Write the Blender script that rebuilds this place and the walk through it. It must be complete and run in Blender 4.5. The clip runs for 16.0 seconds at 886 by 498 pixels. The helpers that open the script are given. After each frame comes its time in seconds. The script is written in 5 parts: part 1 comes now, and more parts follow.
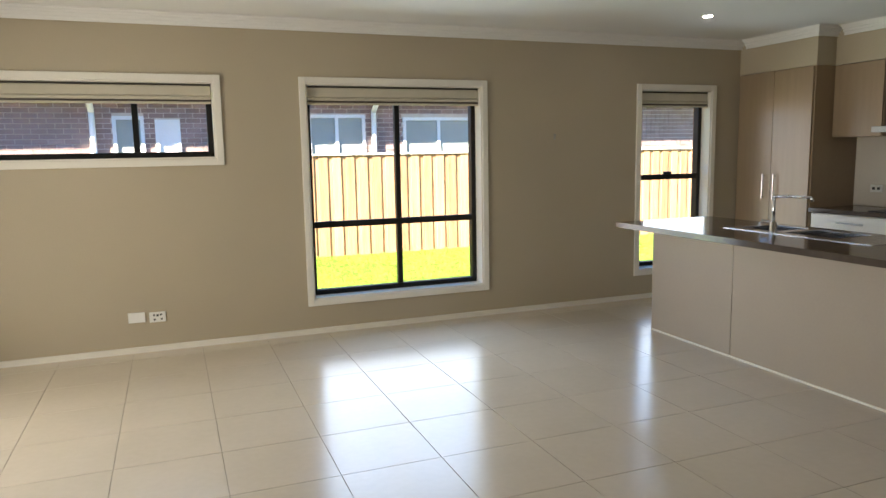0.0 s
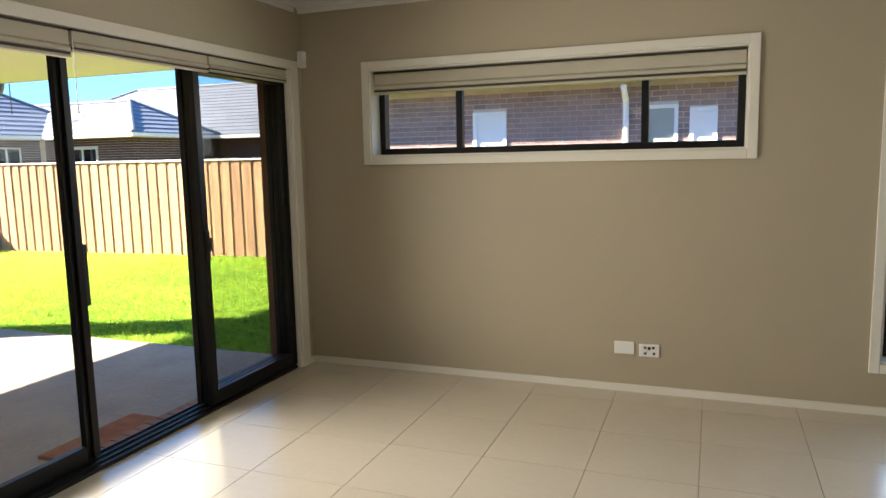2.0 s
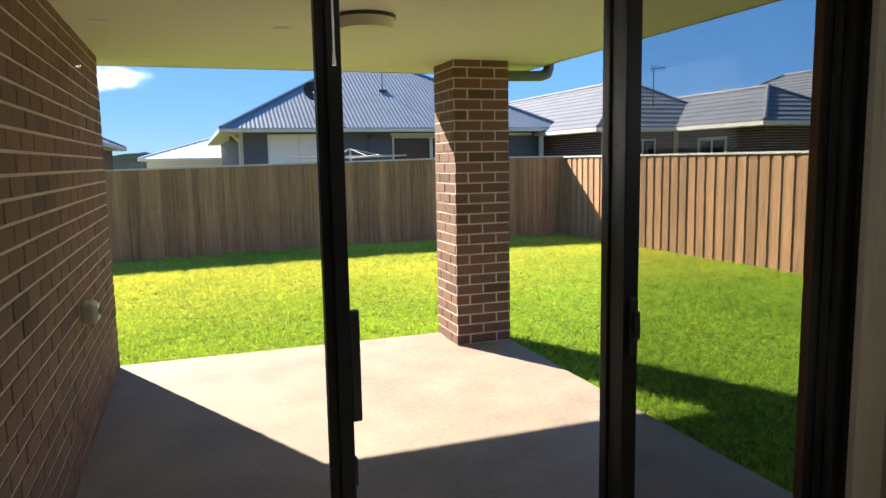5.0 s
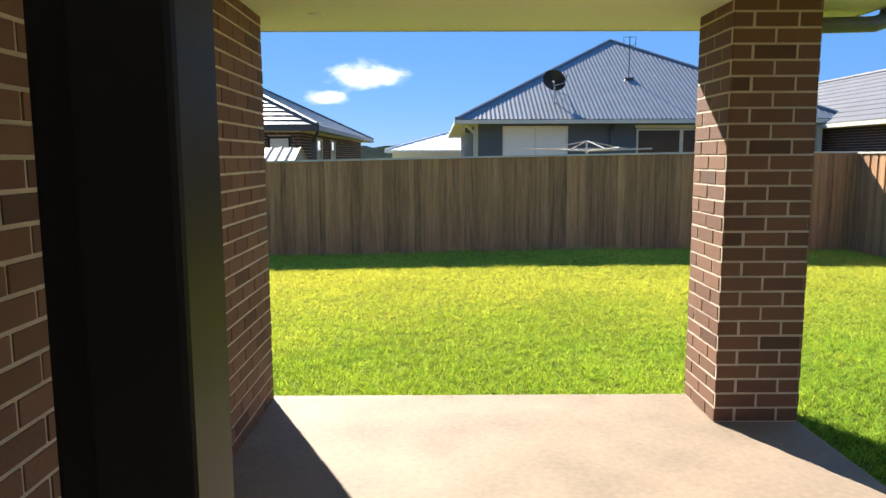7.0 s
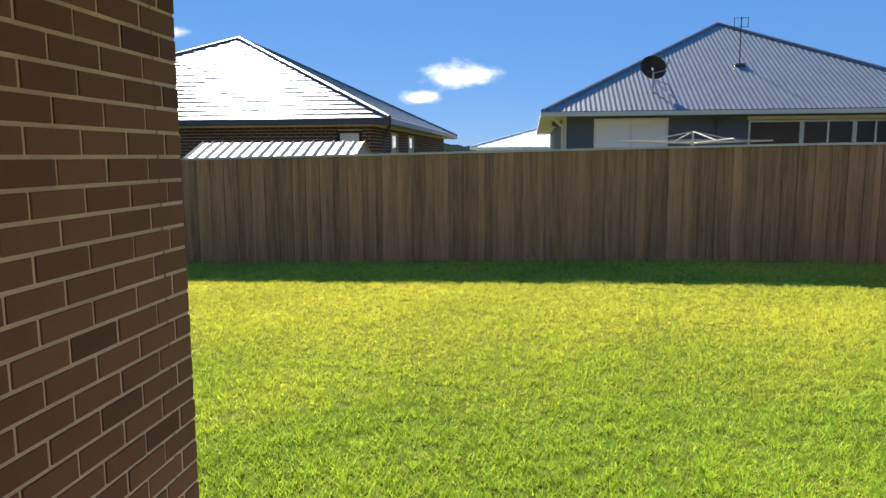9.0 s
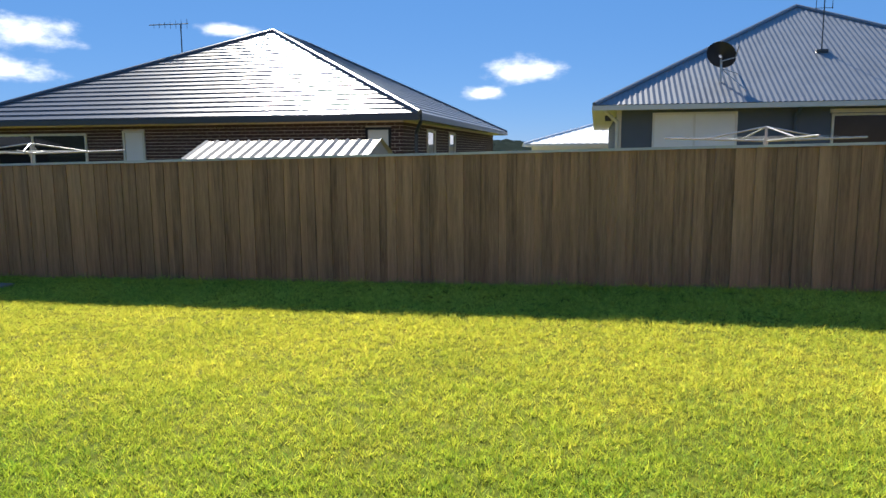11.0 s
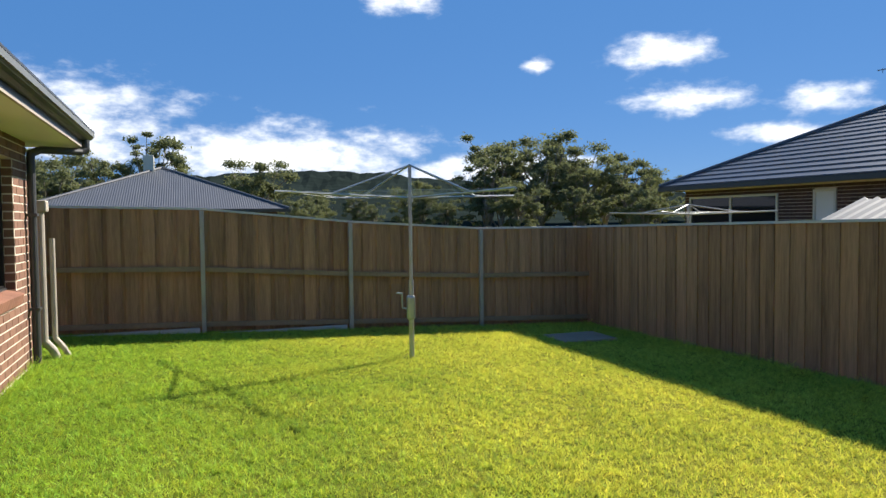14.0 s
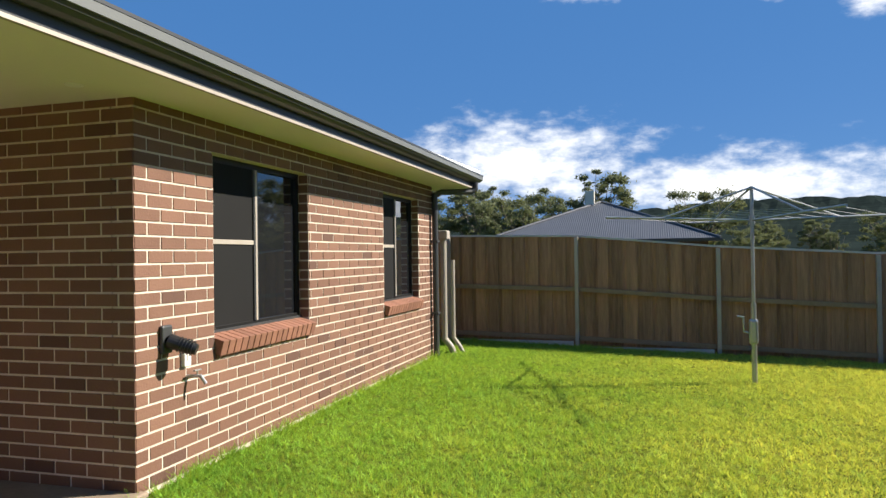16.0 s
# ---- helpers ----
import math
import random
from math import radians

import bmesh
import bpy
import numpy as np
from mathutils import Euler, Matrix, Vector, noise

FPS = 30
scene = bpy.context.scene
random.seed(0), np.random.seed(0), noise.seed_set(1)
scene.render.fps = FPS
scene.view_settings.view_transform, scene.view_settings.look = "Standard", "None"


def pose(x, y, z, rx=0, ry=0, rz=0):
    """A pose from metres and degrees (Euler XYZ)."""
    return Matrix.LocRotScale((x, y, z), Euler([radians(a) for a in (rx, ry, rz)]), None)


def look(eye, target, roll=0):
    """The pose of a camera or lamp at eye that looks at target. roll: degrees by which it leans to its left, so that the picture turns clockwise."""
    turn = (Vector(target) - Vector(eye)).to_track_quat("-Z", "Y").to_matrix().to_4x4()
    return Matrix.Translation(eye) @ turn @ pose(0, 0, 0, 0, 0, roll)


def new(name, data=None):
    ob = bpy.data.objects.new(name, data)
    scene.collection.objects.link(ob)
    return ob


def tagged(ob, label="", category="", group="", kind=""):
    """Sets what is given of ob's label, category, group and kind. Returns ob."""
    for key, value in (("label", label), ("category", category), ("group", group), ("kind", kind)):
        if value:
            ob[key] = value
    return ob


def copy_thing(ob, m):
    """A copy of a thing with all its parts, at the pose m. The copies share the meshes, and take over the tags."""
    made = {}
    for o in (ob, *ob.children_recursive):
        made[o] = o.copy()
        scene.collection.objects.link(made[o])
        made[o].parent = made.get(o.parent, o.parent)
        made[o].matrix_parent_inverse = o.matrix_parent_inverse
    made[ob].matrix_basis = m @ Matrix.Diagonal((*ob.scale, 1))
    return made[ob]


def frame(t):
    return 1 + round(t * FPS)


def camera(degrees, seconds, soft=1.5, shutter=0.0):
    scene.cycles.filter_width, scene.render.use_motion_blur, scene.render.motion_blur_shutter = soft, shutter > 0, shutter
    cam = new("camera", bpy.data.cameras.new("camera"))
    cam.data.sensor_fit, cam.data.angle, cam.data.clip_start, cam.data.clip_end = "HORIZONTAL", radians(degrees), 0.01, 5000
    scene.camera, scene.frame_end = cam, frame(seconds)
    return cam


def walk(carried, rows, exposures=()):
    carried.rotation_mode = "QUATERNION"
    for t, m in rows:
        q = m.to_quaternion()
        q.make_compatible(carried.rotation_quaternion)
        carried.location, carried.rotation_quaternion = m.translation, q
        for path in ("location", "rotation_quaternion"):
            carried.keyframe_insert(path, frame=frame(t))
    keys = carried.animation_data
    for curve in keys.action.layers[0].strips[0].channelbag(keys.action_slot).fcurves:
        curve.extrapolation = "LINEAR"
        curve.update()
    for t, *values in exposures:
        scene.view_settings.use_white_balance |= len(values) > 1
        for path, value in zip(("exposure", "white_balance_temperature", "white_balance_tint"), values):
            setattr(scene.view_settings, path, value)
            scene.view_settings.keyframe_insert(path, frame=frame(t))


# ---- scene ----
cam = camera(64.36, 16.0)
PATH = [
    (0.0, 0.155, 0.113, 1.490, 82.27, 1.07, -21.14),
    (0.5, 0.296, 0.395, 1.495, 82.33, 1.08, -11.01),
    (1.0, 0.383, 0.744, 1.497, 82.44, 1.14, -0.01),
    (1.5, 0.353, 1.141, 1.489, 82.44, 1.12, 11.77),
    (2.0, 0.331, 1.547, 1.481, 82.50, 1.21, 20.83),
    (2.5, 0.253, 1.927, 1.482, 82.61, 1.17, 31.91),
    (3.0, 0.114, 2.272, 1.451, 82.89, 1.10, 42.50),
    (3.5, -0.023, 2.679, 1.457, 82.90, 1.09, 50.35),
    (4.0, -0.255, 3.063, 1.458, 82.83, 1.15, 57.95),
    (4.5, -0.450, 3.372, 1.452, 82.92, 1.00, 63.82),
    (5.0, -0.697, 3.675, 1.485, 82.79, 1.04, 70.36),
    (7.3, -2.461, 4.254, 1.454, 82.53, 0.14, 91.45),
    (7.5, -2.620, 4.325, 1.457, 82.52, 0.16, 92.50),
    (8.0, -3.080, 4.301, 1.411, 82.48, 0.19, 94.86),
    (8.5, -3.549, 4.333, 1.362, 82.48, 0.26, 96.36),
    (11.0, -5.854, 4.780, 1.432, 82.19, 0.36, 102.11),
    (11.5, -6.296, 4.931, 1.427, 82.13, 0.30, 109.38),
    (12.0, -6.763, 5.005, 1.418, 82.11, 0.35, 120.24),
    (12.5, -7.233, 5.039, 1.404, 82.08, 0.46, 128.13),
    (13.0, -7.497, 5.184, 1.390, 83.88, 0.45, 136.86),
    (13.5, -7.770, 5.384, 1.399, 85.47, 0.45, 148.94),
    (14.0, -8.174, 5.638, 1.430, 87.53, 0.60, 160.09),
    (14.5, -8.575, 5.904, 1.409, 90.05, 0.67, 170.52),
    (15.0, -8.932, 6.136, 1.348, 90.54, 0.71, 179.07),
    (15.5, -9.252, 6.327, 1.328, 90.58, 0.61, 186.94),
    (16.0, -9.512, 6.568, 1.311, 90.56, 0.79, 196.38),
]
EXPOSURES = [(0.0, 3.56), (1.0, 3.42), (1.5, 3.36), (2.0, 3.28), (2.5, 3.02), (3.0, 2.74), (3.5, 2.43), (4.0, 2.22), (5.0, 2.06), (7.5, 1.72), (8.5, 1.56), (11.0, 1.48), (12.5, 1.42), (14.0, 1.28), (15.0, 1.2), (16.0, 1.16)]
walk(cam, [(t, pose(x, y, z, rx, ry, rz)) for t, x, y, z, rx, ry, rz in PATH], EXPOSURES)

# ---- light: one low sun behind the back fence, blue sky with broken cloud ----
SUN_FROM = Vector((-0.895, -0.446, 0.735)).normalized()
sun = new("sun", bpy.data.lights.new("sun", "SUN"))
sun.data.energy, sun.data.angle, sun.data.color = 4.6, radians(0.53), (1.0, 0.93, 0.82)
sun.matrix_world = look(SUN_FROM * 50, (0, 0, 0))

world = bpy.data.worlds.new("world")
scene.world = world
world.use_nodes = True
wn, wl = world.node_tree.nodes, world.node_tree.links
wn.clear()


def wnode(kind):
    return wn.new(kind)


def wmath(op, a, b=None, c=None):
    n = wnode("ShaderNodeMath")
    n.operation = op
    for i, v in enumerate((a, b, c)):
        if v is None:
            continue
        if isinstance(v, (int, float)):
            n.inputs[i].default_value = v
        else:
            wl.new(v, n.inputs[i])
    return n.outputs[0]


sky = wnode("ShaderNodeTexSky")
sky.sky_type, sky.sun_disc = "NISHITA", False
sky.sun_elevation, sky.sun_rotation = math.asin(SUN_FROM.z), math.atan2(SUN_FROM.x, SUN_FROM.y)
sky.altitude, sky.air_density, sky.dust_density, sky.ozone_density = 1700, 0.85, 0.0, 3.2
coord = wnode("ShaderNodeTexCoord")
sep = wnode("ShaderNodeSeparateXYZ")
wl.new(coord.outputs["Generated"], sep.inputs[0])
azim = wmath("MULTIPLY", wmath("ARCTAN2", sep.outputs[1], sep.outputs[0]), 180 / math.pi)
elev = wmath("MULTIPLY", wmath("ARCSINE", sep.outputs[2]), 180 / math.pi)
flat = wnode("ShaderNodeCombineXYZ")
wl.new(azim, flat.inputs[0]), wl.new(elev, flat.inputs[1])
# clouds: azimuth, elevation, half width, half height in degrees
CLOUDS = [(-174.3, 6.3, 3.6, 1.3), (-171, 4.6, 2.2, 0.7), (-138, 8.2, 4, 1.3), (-136, 5.9, 5, 1.1), (-151.5, 9.2, 2.6, 0.6), (-107, 17.4, 3.8, 1.9), (-127, 12.4, 4.6, 1.8), (-129, 8.8, 5.5, 1.5), (-117.5, 12.0, 1.5, 0.8), (-80, 7.4, 12, 4.4), (-97, 4.9, 16, 3.4), (-114, 3.8, 11, 2.2), (-99, 19.4, 1.8, 1.6), (-85, 20.4, 5, 1.3), (-66, 5, 10, 3), (-165, 3.3, 2.2, 0.6)]
field = None
for ca, ce, wa, we in CLOUDS:
    m = wnode("ShaderNodeMapping")
    m.inputs["Location"].default_value = (-ca / wa, -ce / we, 0)
    m.inputs["Scale"].default_value = (1 / wa, 1 / we, 0)
    wl.new(flat.outputs[0], m.inputs["Vector"])
    ln = wnode("ShaderNodeVectorMath")
    ln.operation = "LENGTH"
    wl.new(m.outputs[0], ln.inputs[0])
    lobe = wmath("SUBTRACT", 1.0, ln.outputs["Value"])
    field = lobe if field is None else wmath("MAXIMUM", field, lobe)
puff = wnode("ShaderNodeTexNoise")
puff.inputs["Scale"].default_value, puff.inputs["Detail"].default_value, puff.inputs["Roughness"].default_value = 0.35, 8.0, 0.58
stretch = wnode("ShaderNodeMapping")
stretch.inputs["Scale"].default_value = (1.0, 2.0, 1.0)
wl.new(flat.outputs[0], stretch.inputs["Vector"]), wl.new(stretch.outputs[0], puff.inputs["Vector"])
dens = wmath("ADD", wmath("MAXIMUM", field, -0.9), wmath("MULTIPLY", wmath("SUBTRACT", puff.outputs[0], 0.50), 1.9))
cover = wnode("ShaderNodeMapRange")
cover.interpolation_type = "SMOOTHSTEP"
cover.inputs["From Min"].default_value, cover.inputs["From Max"].default_value = 0.0, 0.9
wl.new(dens, cover.inputs["Value"])
white = wnode("ShaderNodeMixRGB")
white.inputs[1].default_value, white.inputs[2].default_value = (7.0, 7.6, 8.8, 1), (12.5, 12.5, 12.4, 1)
shade = wnode("ShaderNodeMapRange")
shade.inputs["From Min"].default_value, shade.inputs["From Max"].default_value = 0.2, 1.2
wl.new(dens, shade.inputs["Value"]), wl.new(shade.outputs[0], white.inputs[0])
deep = wnode("ShaderNodeMixRGB")
deep.inputs[0].default_value, deep.inputs[2].default_value = 0.8, (0.55, 1.95, 4.9, 1)
wl.new(sky.outputs[0], deep.inputs[1])
mixed = wnode("ShaderNodeMixRGB")
wl.new(cover.outputs[0], mixed.inputs[0]), wl.new(deep.outputs[0], mixed.inputs[1]), wl.new(white.outputs[0], mixed.inputs[2])
bg = wnode("ShaderNodeBackground")
bg.inputs["Strength"].default_value = 0.053
wl.new(mixed.outputs[0], bg.inputs["Color"])
wl.new(bg.outputs[0], wnode("ShaderNodeOutputWorld").inputs["Surface"])

# daylight of the sky at the glazed openings of the living room
for lx, ly, lz, lw, lh, face, watts, hue in ((-2.395, 4.02, 1.04, 1.65, 1.9, (1, 0, 0), 5.1, (1.0, 0.95, 0.84)), (-0.67, 5.925, 1.72, 2.2, 0.4, (0, -1, 0), 1.1, (0.84, 0.92, 1.0)), (2.0, 5.925, 1.1, 1.45, 1.55, (0, -1, 0), 1.7, (0.76, 0.88, 1.0)), (4.91, 5.925, 1.1, 0.75, 1.55, (0, -1, 0), 0.8, (0.76, 0.88, 1.0))):
    lamp = new("sky_opening", bpy.data.lights.new("sky_opening", "AREA"))
    lamp.data.shape, lamp.data.size, lamp.data.size_y, lamp.data.energy, lamp.data.color = "RECTANGLE", lw, lh, watts, hue
    lamp.data.spread = radians(130)
    lamp.matrix_world = look((lx, ly, lz), (lx + face[0], ly + face[1], lz))

# ---- materials ----
def material(name, color, rough=0.6, metal=0.0, vary=0.15, scale=3.0, fine=60.0, bump=0.0, island=0.0, obj=0.0, stretch=(1, 1, 1), spec=0.5, coat=0.0, tint=None, bump_scale=None):
    """Principled surface with colour variation at a broad and a fine scale, optional relief and per-piece change."""
    m = bpy.data.materials.new(name)
    m.use_nodes = True
    nt = m.node_tree
    n, l = nt.nodes, nt.links
    b = n["Principled BSDF"]
    b.inputs["Roughness"].default_value, b.inputs["Metallic"].default_value = rough, metal
    b.inputs["Specular IOR Level"].default_value = spec
    b.inputs["Coat Weight"].default_value = coat
    tc, mp = n.new("ShaderNodeTexCoord"), n.new("ShaderNodeMapping")
    mp.inputs["Scale"].default_value = stretch
    geo = n.new("ShaderNodeNewGeometry")
    l.new(geo.outputs["Position"], mp.inputs["Vector"])
    big, small = n.new("ShaderNodeTexNoise"), n.new("ShaderNodeTexNoise")
    big.inputs["Scale"].default_value, big.inputs["Detail"].default_value = scale, 4.0
    small.inputs["Scale"].default_value, small.inputs["Detail"].default_value = fine, 3.0
    l.new(mp.outputs[0], big.inputs["Vector"]), l.new(mp.outputs[0], small.inputs["Vector"])
    add = n.new("ShaderNodeMath")
    add.operation = "MULTIPLY_ADD"
    l.new(small.outputs[0], add.inputs[0])
    add.inputs[1].default_value = 0.6
    l.new(big.outputs[0], add.inputs[2])
    value = add.outputs[0]
    for amount, source in ((island, geo.outputs["Random Per Island"]), (obj, n.new("ShaderNodeObjectInfo").outputs["Random"] if obj else None)):
        if amount:
            e = n.new("ShaderNodeMath")
            e.operation = "MULTIPLY_ADD"
            l.new(source, e.inputs[0])
            e.inputs[1].default_value = amount
            l.new(value, e.inputs[2])
            value = e.outputs[0]
    mid = 0.8 + (island + obj) / 2
    span = 0.35 + (island + obj) / 2
    rng = n.new("ShaderNodeMapRange")
    rng.inputs["From Min"].default_value, rng.inputs["From Max"].default_value = mid - span, mid + span
    l.new(value, rng.inputs["Value"])
    mix = n.new("ShaderNodeMixRGB")
    dark = [c * (1 - vary) for c in color]
    light = [min(1, c * (1 + vary)) for c in color] if tint is None else list(tint)
    mix.inputs[1].default_value, mix.inputs[2].default_value = (*dark, 1), (*light, 1)
    l.new(rng.outputs[0], mix.inputs[0]), l.new(mix.outputs[0], b.inputs["Base Color"])
    if bump:
        bm_ = n.new("ShaderNodeBump")
        bm_.inputs["Strength"].default_value, bm_.inputs["Distance"].default_value = bump, 0.01
        if bump_scale:
            t = n.new("ShaderNodeTexNoise")
            t.inputs["Scale"].default_value, t.inputs["Detail"].default_value = bump_scale, 4.0
            l.new(mp.outputs[0], t.inputs["Vector"])
            l.new(t.outputs[0], bm_.inputs["Height"])
        else:
            l.new(small.outputs[0], bm_.inputs["Height"])
        l.new(bm_.outputs[0], b.inputs["Normal"])
    return m


def glass(name, color=(1, 1, 1), alpha=0.1, rough=0.02):
    """Thin pane: mostly clear, with a Fresnel reflection."""
    m = bpy.data.materials.new(name)
    m.use_nodes = True
    n, l = m.node_tree.nodes, m.node_tree.links
    n.clear()
    out, mix, tr, gl, fr = (n.new("ShaderNode" + k) for k in ("OutputMaterial", "MixShader", "BsdfTransparent", "BsdfGlossy", "Fresnel"))
    tr.inputs[0].default_value = (*color, 1)
    gl.inputs["Roughness"].default_value = rough
    fr.inputs["IOR"].default_value = 1.45
    l.new(fr.outputs[0], mix.inputs[0]), l.new(tr.outputs[0], mix.inputs[1]), l.new(gl.outputs[0], mix.inputs[2]), l.new(mix.outputs[0], out.inputs[0])
    return m


def odd_pieces(m, color, share):
    """Gives a share of the pieces another fired colour."""
    n, l = m.node_tree.nodes, m.node_tree.links
    b = n["Principled BSDF"]
    geo, info = n.new("ShaderNodeNewGeometry"), n.new("ShaderNodeObjectInfo")
    add, fr, gt, mix = n.new("ShaderNodeMath"), n.new("ShaderNodeMath"), n.new("ShaderNodeMath"), n.new("ShaderNodeMixRGB")
    add.operation, fr.operation, gt.operation = "ADD", "FRACT", "LESS_THAN"
    l.new(geo.outputs["Random Per Island"], add.inputs[0]), l.new(info.outputs["Random"], add.inputs[1])
    l.new(add.outputs[0], fr.inputs[0]), l.new(fr.outputs[0], gt.inputs[0])
    gt.inputs[1].default_value = share
    l.new(gt.outputs[0], mix.inputs[0])
    l.new(b.inputs["Base Color"].links[0].from_socket, mix.inputs[1])
    mix.inputs[2].default_value = (*color, 1)
    l.new(mix.outputs[0], b.inputs["Base Color"])
    return m


def mottled(m, dry, x_green, x_dry):
    """Lawn tone: clumps a hand wide, broad patches, and drier colour away from the house."""
    n, l = m.node_tree.nodes, m.node_tree.links
    b, geo = n["Principled BSDF"], n.new("ShaderNodeNewGeometry")
    source = b.inputs["Base Color"].links[0].from_socket

    def noise_value(scale, detail, lo, hi, to_lo, to_hi):
        t, r = n.new("ShaderNodeTexNoise"), n.new("ShaderNodeMapRange")
        t.inputs["Scale"].default_value, t.inputs["Detail"].default_value = scale, detail
        for key, v in (("From Min", lo), ("From Max", hi), ("To Min", to_lo), ("To Max", to_hi)):
            r.inputs[key].default_value = v
        l.new(geo.outputs["Position"], t.inputs["Vector"]), l.new(t.outputs[0], r.inputs["Value"])
        return r.outputs[0]

    sep_, rng, add = n.new("ShaderNodeSeparateXYZ"), n.new("ShaderNodeMapRange"), n.new("ShaderNodeMath")
    rng.clamp, add.use_clamp = False, True
    l.new(geo.outputs["Position"], sep_.inputs[0])
    rng.inputs["From Min"].default_value, rng.inputs["From Max"].default_value = x_green, x_dry
    l.new(sep_.outputs[0], rng.inputs["Value"])
    l.new(rng.outputs[0], add.inputs[0]), l.new(noise_value(1.3, 5.0, 0.3, 0.7, -0.24, 0.24), add.inputs[1])
    mix = n.new("ShaderNodeMixRGB")
    l.new(add.outputs[0], mix.inputs[0]), l.new(source, mix.inputs[1])
    tone = n.new("ShaderNodeMixRGB")
    tone.blend_type = "MULTIPLY"
    tone.inputs[0].default_value, tone.inputs[2].default_value = 1.0, (*dry, 1)
    l.new(source, tone.inputs[1]), l.new(tone.outputs[0], mix.inputs[2])
    clump = n.new("ShaderNodeVectorMath")
    clump.operation = "SCALE"
    l.new(mix.outputs[0], clump.inputs[0]), l.new(noise_value(20.0, 5.0, 0.34, 0.62, 0.72, 1.24), clump.inputs["Scale"])
    l.new(clump.outputs[0], b.inputs["Base Color"])
    return m


def leafy(m, amount, through_tint):
    """Lets light through thin leaves and blades."""
    n, l = m.node_tree.nodes, m.node_tree.links
    b, out = n["Principled BSDF"], n["Material Output"]
    t, mix = n.new("ShaderNodeBsdfTranslucent"), n.new("ShaderNodeMixShader")
    mix.inputs[0].default_value = amount
    hue = n.new("ShaderNodeMixRGB")
    hue.blend_type = "MULTIPLY"
    hue.inputs[0].default_value, hue.inputs[2].default_value = 1.0, (*through_tint, 1)
    l.new(b.inputs["Base Color"].links[0].from_socket, hue.inputs[1])
    l.new(hue.outputs[0], t.inputs["Color"])
    l.new(b.outputs[0], mix.inputs[1]), l.new(t.outputs[0], mix.inputs[2]), l.new(mix.outputs[0], out.inputs["Surface"])
    return m


def glow(name, color, strength):
    m = bpy.data.materials.new(name)
    m.use_nodes = True
    b = m.node_tree.nodes["Principled BSDF"]
    b.inputs["Emission Color"].default_value, b.inputs["Emission Strength"].default_value = (*color, 1), strength
    return m


M_WALL = material("wall_paint", (0.44, 0.376, 0.275), 0.5, vary=0.05, scale=1.2, fine=140, bump=0.05)
M_CEIL = material("ceiling_paint", (0.80, 0.79, 0.76), 0.8, vary=0.03, scale=1.0)
M_TRIM = material("trim_paint", (0.78, 0.74, 0.66), 0.35, vary=0.04, scale=4)
M_TILE = material("floor_tile", (0.58, 0.505, 0.405), 0.20, vary=0.07, scale=2.2, fine=25, obj=0.25, bump=0.012, bump_scale=5)
M_GROUT = material("grout", (0.33, 0.29, 0.24), 0.8, vary=0.2, scale=5)
M_ALU = material("dark_aluminium", (0.010, 0.0095, 0.009), 0.45, vary=0.2, scale=8, spec=0.3)
M_BLIND = material("blind_fabric", (0.52, 0.475, 0.38), 0.8, vary=0.08, scale=6, fine=300, bump=0.1)
M_BLINDBAR = material("blind_bar", (0.045, 0.036, 0.028), 0.6)
M_BRICK = odd_pieces(material("brown_brick", (0.155, 0.071, 0.043), 0.8, vary=0.35, scale=5, fine=70, bump=0.35, obj=1.2, island=1.2, tint=(0.245, 0.124, 0.077)), (0.108, 0.052, 0.034), 0.05)
M_MORTAR = material("mortar", (0.63, 0.54, 0.435), 0.9, vary=0.18, scale=6, fine=120, bump=0.4)
M_SILL = material("sill_brick", (0.26, 0.115, 0.07), 0.8, vary=0.35, scale=6, fine=80, bump=0.3, obj=0.6)
M_CONC = material("patio_concrete", (0.258, 0.194, 0.137), 0.75, vary=0.28, scale=2.6, fine=28, bump=0.12)
M_SOFFIT = material("soffit_paint", (0.74, 0.71, 0.62), 0.7, vary=0.03, scale=1.0)
M_FASCIA = material("fascia_metal", (0.045, 0.047, 0.048), 0.4, vary=0.15, scale=4)
M_GUTLIP = material("gutter_lip", (0.14, 0.145, 0.135), 0.4, vary=0.12, scale=4)
M_ROOFMETAL = material("grey_roof_sheet", (0.18, 0.195, 0.22), 0.45, vary=0.12, scale=1.5, metal=0.15)
M_ROOFDARK = material("charcoal_roof_sheet", (0.085, 0.09, 0.10), 0.5, vary=0.12, scale=1.5, metal=0.1)
M_ROOFTILE = material("dark_roof_tile", (0.075, 0.078, 0.09), 0.34, vary=0.2, scale=1.2, fine=14, island=0.2)
M_ROOFSLATE = material("slate_roof_tile", (0.12, 0.125, 0.145), 0.62, vary=0.2, scale=1.2, fine=14, island=0.3, spec=0.25)
M_PALING = material("fence_paling", (0.375, 0.200, 0.098), 0.9, vary=0.64, scale=2.4, fine=11, stretch=(9, 9, 0.6), bump=0.6, obj=0.45)
M_RAIL = material("fence_rail", (0.29, 0.20, 0.115), 0.9, vary=0.25, scale=2, fine=18, bump=0.2)
M_POST = material("galvanised_post", (0.40, 0.35, 0.29), 0.5, metal=0.2, vary=0.15, scale=4)
M_CAP = material("fence_capping", (0.52, 0.50, 0.45), 0.6, vary=0.12, scale=3)
M_GROUND = mottled(material("lawn_ground", (0.070, 0.120, 0.013), 0.95, vary=0.25, scale=0.6, fine=22, bump=0.5, tint=(0.13, 0.155, 0.018), spec=0.05), (1.4, 1.05, 1.0), -7.8, -11.5)
